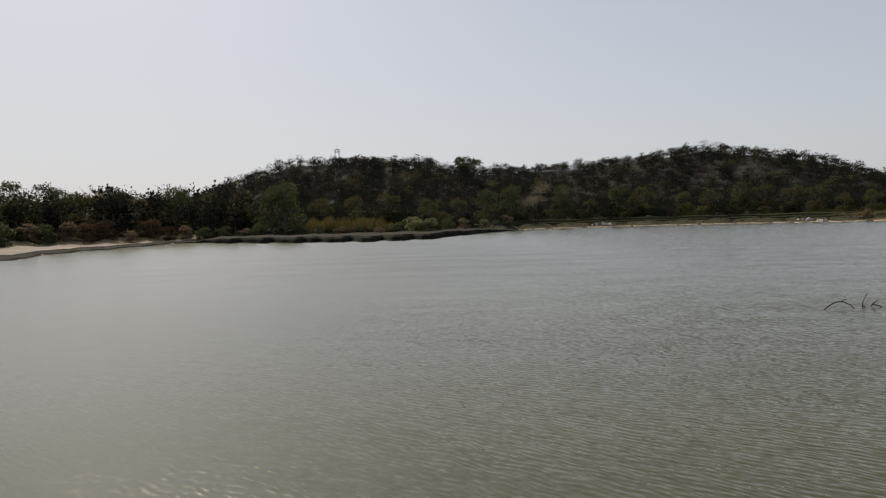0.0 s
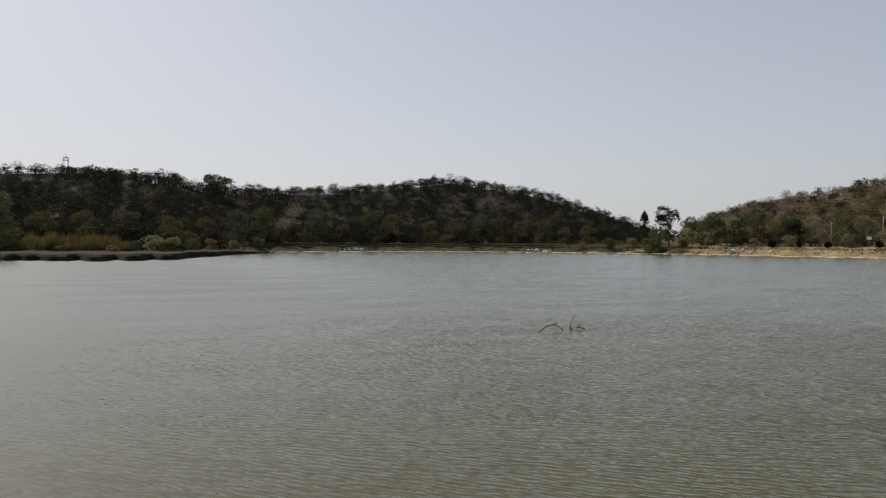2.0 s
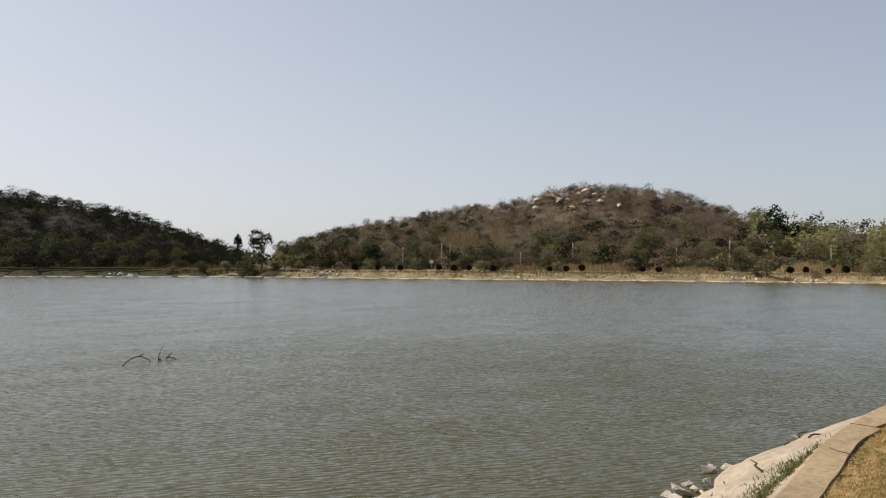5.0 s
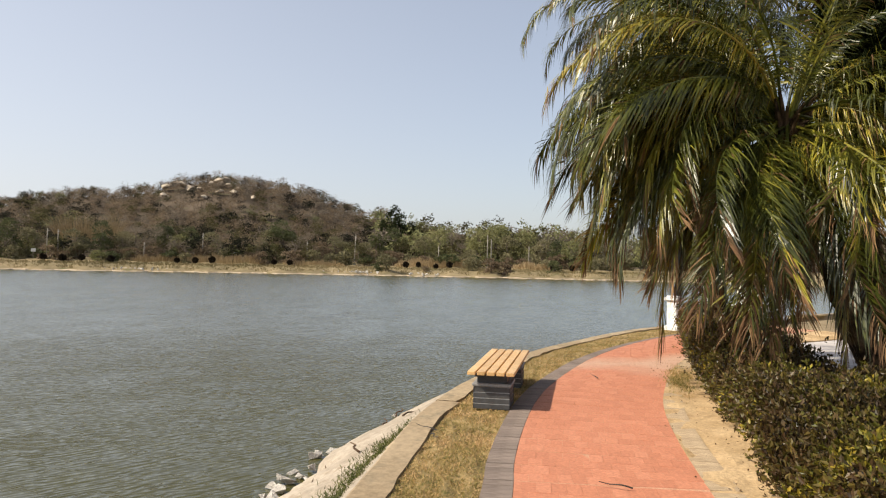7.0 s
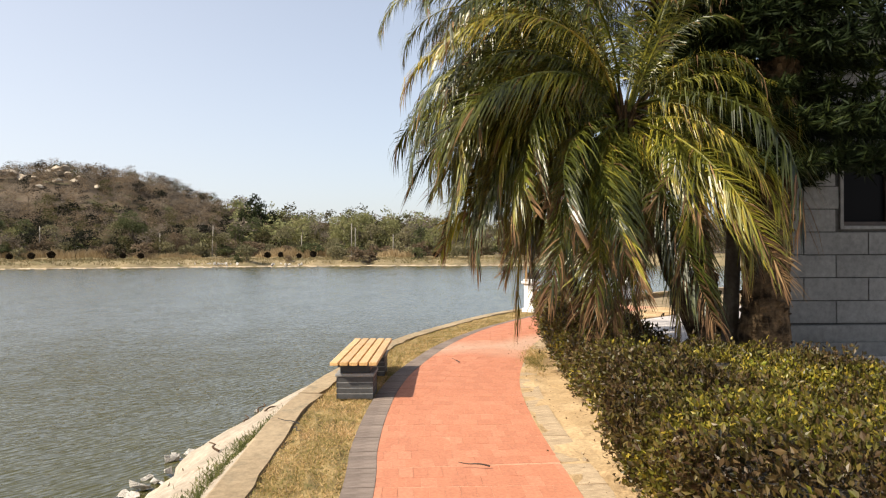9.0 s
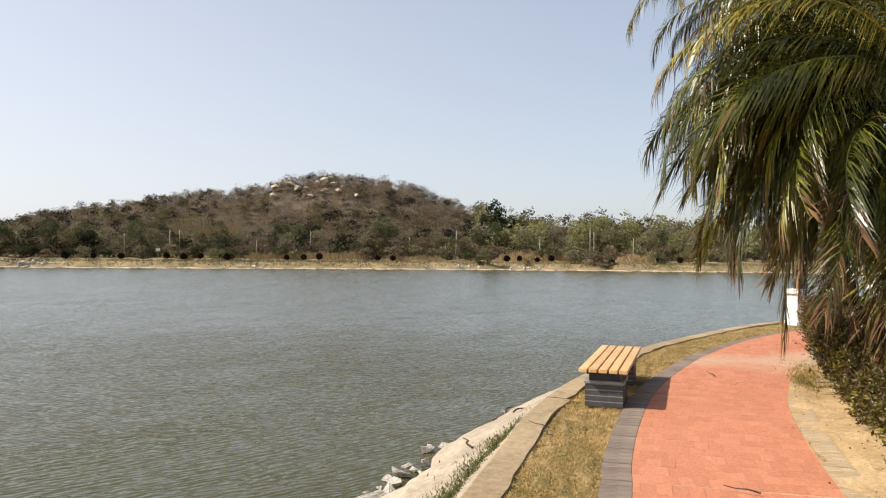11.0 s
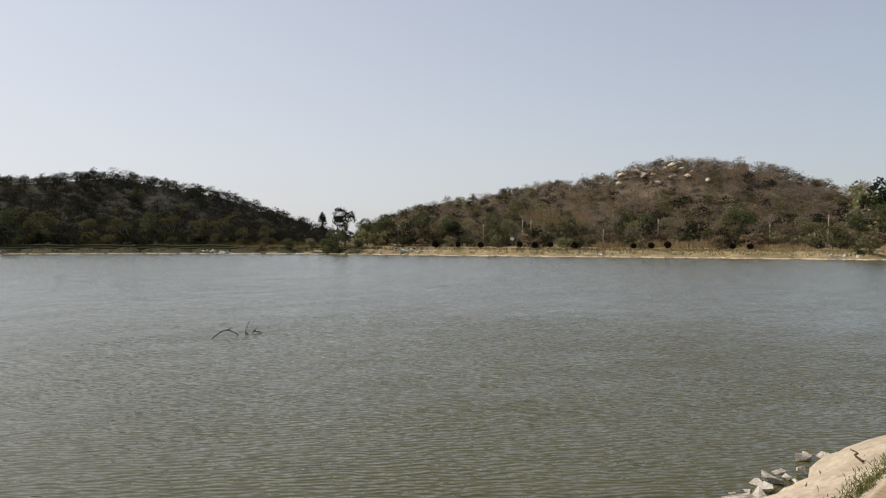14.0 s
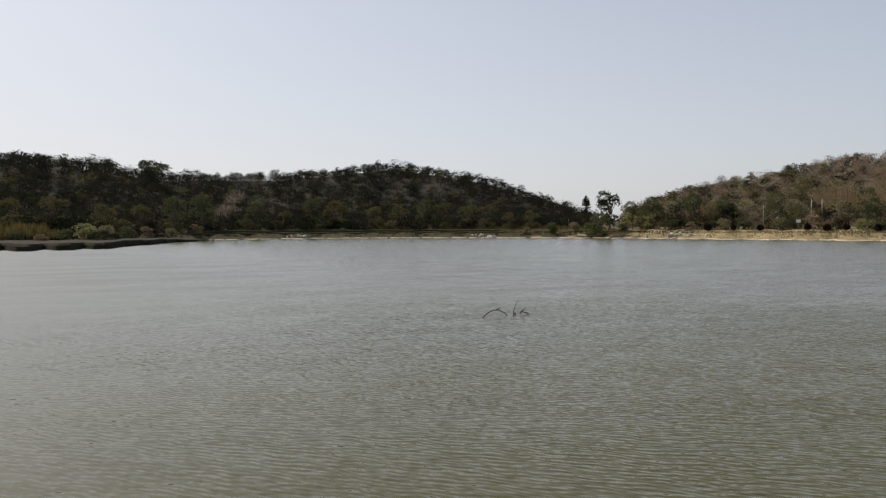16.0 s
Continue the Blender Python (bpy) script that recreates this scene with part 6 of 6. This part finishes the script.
def build_tower():
    """A small open lookout on the left hill's top."""
    x, y, z = spot(-8.2, 140)
    root = tagged(new("lookout_tower"), "small open lookout tower on the wooded hilltop", "tower")
    root.matrix_basis = pose(x, y, z + 1.4, 0, 0, 20) @ Matrix.Scale(0.5, 4)
    for sx in (-1, 1):
        for sy in (-1, 1):
            part("leg", mesh_of("leg", *tube([(sx * 1.5, sy * 1.5, -6), (sx * 1.2, sy * 1.2, 7.6)], [0.13, 0.1], 6), [M_BARK]), None, root)
    part("platform", box(bmesh.new(), 3.6, 3.6, 0.2, pose(0, 0, 6.2)), M_BARK, root)
    bm = bmesh.new()
    bmesh.ops.create_cone(bm, cap_ends=True, segments=4, radius1=2.6, radius2=0.15, depth=1.0, matrix=pose(0, 0, 8.1, 0, 0, 45))
    part("roof", bm, M_ROOF, root)
    part("mast", mesh_of("mast", *tube([(0, 0, 8), (0, 0, 11.5)], [0.09, 0.04], 6), [M_DARKSTEEL]), None, root)


build_tower()


def build_terraces():
    """Low earth steps running along the bank below the left hill."""
    for d, h, label in ((5.5, 0.5, "low dark earth terrace edge along the bank"), (10.5, 0.6, "upper dark earth terrace edge along the bank")):
        az = np.linspace(4.5, 30, 120)
        r = rim_at(az) + d
        x, y = r * np.sin(np.radians(az)), r * np.cos(np.radians(az))
        z = 0.35 + d * 0.075 + 0.06 * np.sin(az * 1.7)
        bm = bmesh.new()
        u = np.stack([np.sin(np.radians(az)), np.cos(np.radians(az))], 1)
        line = lambda off, up: [(a + p[0] * off, b + p[1] * off, c + up) for a, b, c, p in zip(x, y, z, u)]
        strip(bm, [line(-0.15, -0.3), line(0, h * 0.7), line(0.3, h), line(1.6, h * 0.95), line(3.0, -0.3)])
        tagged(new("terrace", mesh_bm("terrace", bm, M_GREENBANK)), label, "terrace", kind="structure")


build_terraces()


# ---- drowned branches in the lake ----
def build_branches():
    g = np.random.default_rng(71)
    for pts_list, label in (
            ([[(8.72, 16.4, -0.25), (8.8, 16.42, 0.0), (8.95, 16.45, 0.1), (9.1, 16.48, 0.165), (9.28, 16.5, 0.16), (9.42, 16.53, 0.11), (9.52, 16.55, 0.06), (9.6, 16.56, -0.1)], [(9.22, 16.5, 0.16), (9.3, 16.5, 0.21), (9.36, 16.5, 0.22)]], "dark bent branch arching out of the lake water"),
            ([[(9.8, 16.6, -0.3), (9.79, 16.6, 0.04), (9.82, 16.61, 0.16), (9.87, 16.62, 0.26), (9.92, 16.63, 0.34)], [(9.8, 16.6, 0.03), (9.84, 16.6, 0.05), (9.88, 16.6, -0.06)]], "dark upright branch stub standing in the lake water"),
            ([[(9.96, 16.6, -0.1), (10.0, 16.6, 0.05), (10.08, 16.6, 0.12), (10.16, 16.6, 0.17)], [(10.02, 16.6, 0.07), (10.12, 16.6, 0.05), (10.22, 16.6, 0.02), (10.3, 16.6, -0.1)]], "forked thin dead branch lying in the lake water")):
        root = tagged(new("dead_branch"), label, "branch", "dead branches in the water")
        o = np.array(pts_list[0][0])
        root.matrix_basis = Matrix.Translation(o)
        for p in pts_list:
            q = spline(np.array(p) - o, 0.05)
            q = q + g.normal(size=q.shape) * 0.004
            part("limb", mesh_of("limb", *tube(q, np.linspace(0.017, 0.009, len(q)), 6), [M_TWIG], None, True), None, root)


build_branches()


# ---- rubble stones, weeds and sticks by the kerb ----
def build_near_clutter():
    g = np.random.default_rng(73)
    heap = [(6.4, 3.35, 0.1), (6.62, 3.22, 0.13), (6.95, 3.02, 0.19), (7.1, 2.93, 0.15), (7.3, 3.06, 0.11), (7.45, 3.0, 0.16), (7.78, 3.05, 0.18), (7.62, 3.14, 0.1), (8.02, 3.0, 0.12), (8.27, 2.95, 0.13), (8.5, 2.88, 0.09), (8.78, 3.1, 0.12), (9.02, 2.95, 0.15), (9.3, 2.86, 0.12), (9.62, 2.75, 0.13), (8.75, 2.8, 0.11), (11.2, 2.72, 0.09), (12.2, 2.35, 0.08), (6.75, 2.9, 0.12), (7.2, 3.2, 0.08), (6.5, 3.05, 0.1), (8.15, 3.12, 0.08), (8.92, 3.12, 0.1), (9.18, 3.02, 0.07), (6.1, 3.2, 0.12), (7.9, 2.86, 0.09)]
    for x, y, s in heap:
        s *= g.uniform(0.8, 1.1)
        o = tagged(new("stone", ROCKS[g.integers(7)]), "pale angular broken stone lying in the shallow water", "stone", "broken stones at the apron's foot")
        o.matrix_basis = pose(x, y, s * 0.4 - 0.02, g.uniform(-32, 32), g.uniform(-32, 32), g.uniform(0, 360)) @ Matrix.Diagonal((s * g.uniform(0.8, 1.25), s * 0.6, s * g.uniform(0.35, 0.6), 1))
    for x, y, z, L, a in ((7.0, 2.5, 0.21, 0.6, 5), (8.1, 2.35, 0.3, 0.5, -8), (8.9, 2.3, 0.32, 0.45, 12), (9.7, 2.35, 0.3, 0.4, 0), (9.2, 2.15, 0.42, 0.35, -25), (7.5, 2.2, 0.42, 0.3, 30)):
        q = spline([(0, 0, 0), (L * 0.4, 0.03, 0.015), (L * 0.75, -0.02, 0.01), (L, 0.02, 0.02)], 0.05)
        o = tagged(new("stick", mesh_of("stick", *tube(q, np.linspace(0.012, 0.006, len(q)), 6), [M_STICK])), "thin brown stick lying on the pale apron", "stick", "sticks on the apron")
        o.matrix_basis = pose(x, y, z + 0.045, 0, 0, a)
    # broken root at the kerb's inner edge
    for x, y, a in ((7.35, 1.47, 200), (7.5, 1.44, 60), (11.2, -0.25, 20), (6.1, -0.25, 80)):
        q = spline([(0, 0, 0.0), (0.08, 0.02, 0.02), (0.17, 0.0, 0.01), (0.24, 0.03, 0.03)], 0.03)
        o = tagged(new("twig", mesh_of("twig", *tube(q, np.linspace(0.007, 0.003, len(q)), 5), [M_TWIG])), "short dark twig lying beside the path", "twig", "fallen twigs")
        o.matrix_basis = pose(x, y, GROUND + 0.02, 0, 0, a)


build_near_clutter()


def blades(name, label, places, height, material, gen, wide=0.006, lie=0.7, category="grass"):
    n = len(places)
    h = height * gen.uniform(0.5, 1.3, n)
    lean = gen.normal(size=(n, 2)) * lie
    d = np.column_stack([lean, np.ones(n)])
    d /= np.linalg.norm(d, axis=1)[:, None]
    a = gen.uniform(0, 2 * math.pi, n)
    w = np.column_stack([np.cos(a), np.sin(a), 0 * a]) * wide * gen.uniform(0.6, 1.4, n)[:, None]
    top = places + d * h[:, None]
    mid = places + d * h[:, None] * 0.55 + [0, 0, 0.12] * h[:, None]
    v = np.stack([places - w, places + w, mid + w * 0.8, mid - w * 0.8, top], 1).reshape(-1, 3)
    k = np.arange(n)[:, None] * 5
    f = np.concatenate([k + [0, 1, 2], k + [0, 2, 3], k + [3, 2, 4]], 1).reshape(-1, 3)
    return tagged(new(name, mesh_of(name, v, f, [material])), label, category, kind="stuff")


def build_lawn():
    g = np.random.default_rng(75)
    inner, outer = spline(inner_kerb, 0.05), spline(grey_outer, 0.05)
    n = 58000
    x = np.where(g.random(n) < 0.12, g.uniform(-4, 4.3, n), 4.3 + 16 * g.random(n) ** 1.6)
    y0, y1 = np.interp(x, inner[:, 0], inner[:, 1]) - 0.02, np.interp(x, outer[:, 0], outer[:, 1]) + 0.005
    y = y1 + (y0 - y1) * g.random(n)
    bald = np.sin(x * 3.1 + y * 4) * np.sin(y * 7 - x * 1.7) + 0.5 * np.sin(x * 11) * np.sin(y * 13)
    keep = g.random(n) < np.clip(0.75 + 0.4 * bald, 0.15, 1)
    p = np.column_stack([x, y, np.full(n, GROUND - 0.012)])[keep]
    blades("lawn", "dry yellowish lawn strip between kerb and path", p, 0.034, L_GRASS, g, 0.0032, 2.0)
    # weeds in the joint between kerb and apron
    n = 11000
    x = 4.5 + 4.4 * g.random(n)
    k = np.interp(x, kerb_line[:, 0], kerb_line[:, 1])
    dens = np.clip(np.interp(x, [4.5, 6.2, 7.0, 7.6, 8.4, 8.9], [1, 1, 0.9, 0.4, 0.15, 0.03]) * (0.85 + 0.3 * np.sin(x * 8)), 0, 1)
    keep = g.random(n) < dens
    p = np.column_stack([x, k + 0.04 + np.abs(g.normal(size=n)) * np.interp(x, [4.5, 7, 9], [0.13, 0.08, 0.02]), np.full(n, 0.6)])[keep]
    blades("weeds", "green weeds growing in the joint beside the kerb", p, 0.048, L_WEED, g, 0.003, 1.0, "weeds")
    # tufts by the path's sandy side
    n = 5000
    x = g.normal(size=n) * 0.55 + 11.6
    y = -1.42 - (x - 11.6) * 0.12 + g.normal(size=n) * 0.09
    blades("grass_tuft", "sparse dry grass beside the hedge", np.column_stack([x, y, np.full(n, GROUND - 0.015)]), 0.05, L_GRASS, g, 0.004, 0.9)


build_lawn()


def build_litter():
    """Dead leaves and crumbs blown under the hedge and along the path's edge."""
    g = np.random.default_rng(77)
    n = 320
    x = 4.5 + 11 * g.random(n) ** 1.3
    edge = np.interp(x, [a for a, _ in HEDGE_L], [b for _, b in HEDGE_L])
    y = edge + np.where(g.random(n) < 0.75, g.normal(size=n) * 0.09 - 0.04, g.uniform(0, 0.6, n))
    p = np.column_stack([x, y, np.full(n, GROUND + 0.008)])
    aim = np.column_stack([g.normal(size=(n, 2)), 0.15 * g.random(n)])
    tagged(new("leaf_litter", mesh_of("leaf_litter", *leaves(p, 0.016, g, 1.4, aim), [L_DEADLEAF])), "dead brown leaves scattered beside the hedge", "leaf litter", kind="stuff")


build_litter()


def build_garden_light():
    root = tagged(new("garden_light"), "small metal garden spotlight set in the hedge", "garden light")
    root.matrix_basis = pose(5.25, -1.72, GROUND - 0.02)
    part("stem", mesh_of("stem", *tube([(0, 0, 0), (0, 0, 0.42)], [0.03, 0.03], 10), [M_DARKSTEEL], None, True), None, root)
    part("head", mesh_of("head", *tube([(0, 0, 0.42), (0, 0, 0.45), (0, 0, 0.55), (0, 0, 0.57)], [0.05, 0.09, 0.09, 0.06], 16), [M_METAL], None, True), None, root, "shiny metal head")


build_garden_light()

# ---- paving, piece by piece ----
def build_paving():
    path = tagged(new("path"), "dusty red paver path with grey borders along the lake", "path", kind="structure")
    left, right = spline(RED_L, 0.03), spline(RED_R, 0.03)
    tan = np.gradient(left, axis=0)
    tan /= np.linalg.norm(tan, axis=1)[:, None]
    run = np.concatenate([[0], np.cumsum(np.linalg.norm(np.diff(left, axis=0), axis=1))])

    def row_at(s):
        """Left end, direction, way across and width of the paving s metres along."""
        i = int(np.argmin(np.abs(run - s)))
        a, d = left[i], tan[i]
        t = np.array([d[1], -d[0]])
        rel = right - a
        j = int(np.argmin(np.abs(rel @ d)))
        return a, d, t, float(rel[j] @ t)

    g = np.random.default_rng(81)
    bm = box(bmesh.new(), 1, 1, 0.05, None, 0.0)
    for v in bm.verts:
        if v.co.z > 0.02:
            v.co.x *= 0.992
            v.co.y *= 0.988
    for v in bm.verts:
        v.co.z = 0.0 if v.co.z > 0.02 else -0.03
    unit = mesh_bm("brick", bm, M_PAVER)
    grey = unit.copy()
    grey.materials.clear()
    grey.materials.append(M_GREYPAVER)
    pale = unit.copy()
    pale.materials.clear()
    pale.materials.append(M_PALEPAVER)
    corners = np.array([v.co for v in unit.vertices])
    faces = np.array([list(p.vertices) for p in unit.polygons])
    rest = {0: [], 1: [], 2: []}
    count = {0: 0, 1: 0, 2: 0}

    def lay(kind, p, along, wide, deep, x, t):
        z = GROUND + g.normal() * 0.0008 + (0.0, 0.001, 0.001)[kind]
        c, q = math.cos(radians(along)) * (deep - 0.002), math.sin(radians(along)) * (deep - 0.002)
        tip = g.normal(size=2) * 0.0006
        m = Matrix(((c, -t[0] * (wide - 0.002), 0, p[0]), (q, -t[1] * (wide - 0.002), 0, p[1]), (tip[0], tip[1], 1, z), (0, 0, 0, 1)))
        if 4.8 < x < 9.9 and count[kind] < 300:
            ob = part("brick", (unit, grey, pale)[kind], None, path)
            ob.matrix_basis = m
            count[kind] += 1
        else:
            mm = np.array(m)
            rest[kind].append((corners @ mm[:3, :3].T + mm[:3, 3], faces))

    deep, s, row = 0.225, 9.0, 0
    while s < run[-1] - 1.5:
        a, d, t, width = row_at(s)
        a2, d2, t2, width2 = row_at(s + deep)
        along = math.degrees(math.atan2(d[1], d[0]))
        b = a + t * width
        n = 13
        w = width / n
        edges = [0] + [(k + (0.5 if row % 2 else 0)) / n for k in range(0 if row % 2 else 1, n)] + [1]
        da, db = np.linalg.norm(a2 - a), np.linalg.norm(a2 + t2 * width2 - b)
        for e0, e1 in zip(edges, edges[1:]):
            e = (e0 + e1) / 2
            lay(0, a + (b - a) * e, along, (e1 - e0) * width, da * (1 - e) + db * e, a[0], t)
        side = np.interp(a[0], [9, 13, 17], [0.23, 0.22, 0.12])
        for k in range(2):
            da, db = min(da, 0.25), min(db, 0.25)
            q = np.array([math.cos(radians(along)), math.sin(radians(along))]) * (k - 0.5)
            lay(1, a - t * side / 2 + q * da / 2, along, side, da / 2, a[0], t)
            lay(2, b + t * 0.115 + q * db / 2, along, 0.23, db / 2, a[0], t)
        s += deep
        row += 1
    for kind, m in ((0, M_PAVER), (1, M_GREYPAVER), (2, M_PALEPAVER)):
        v, f = joined(rest[kind])
        tagged(part("paving", mesh_of("paving", v, f, [m]), None, path), kind="stuff")


build_paving()
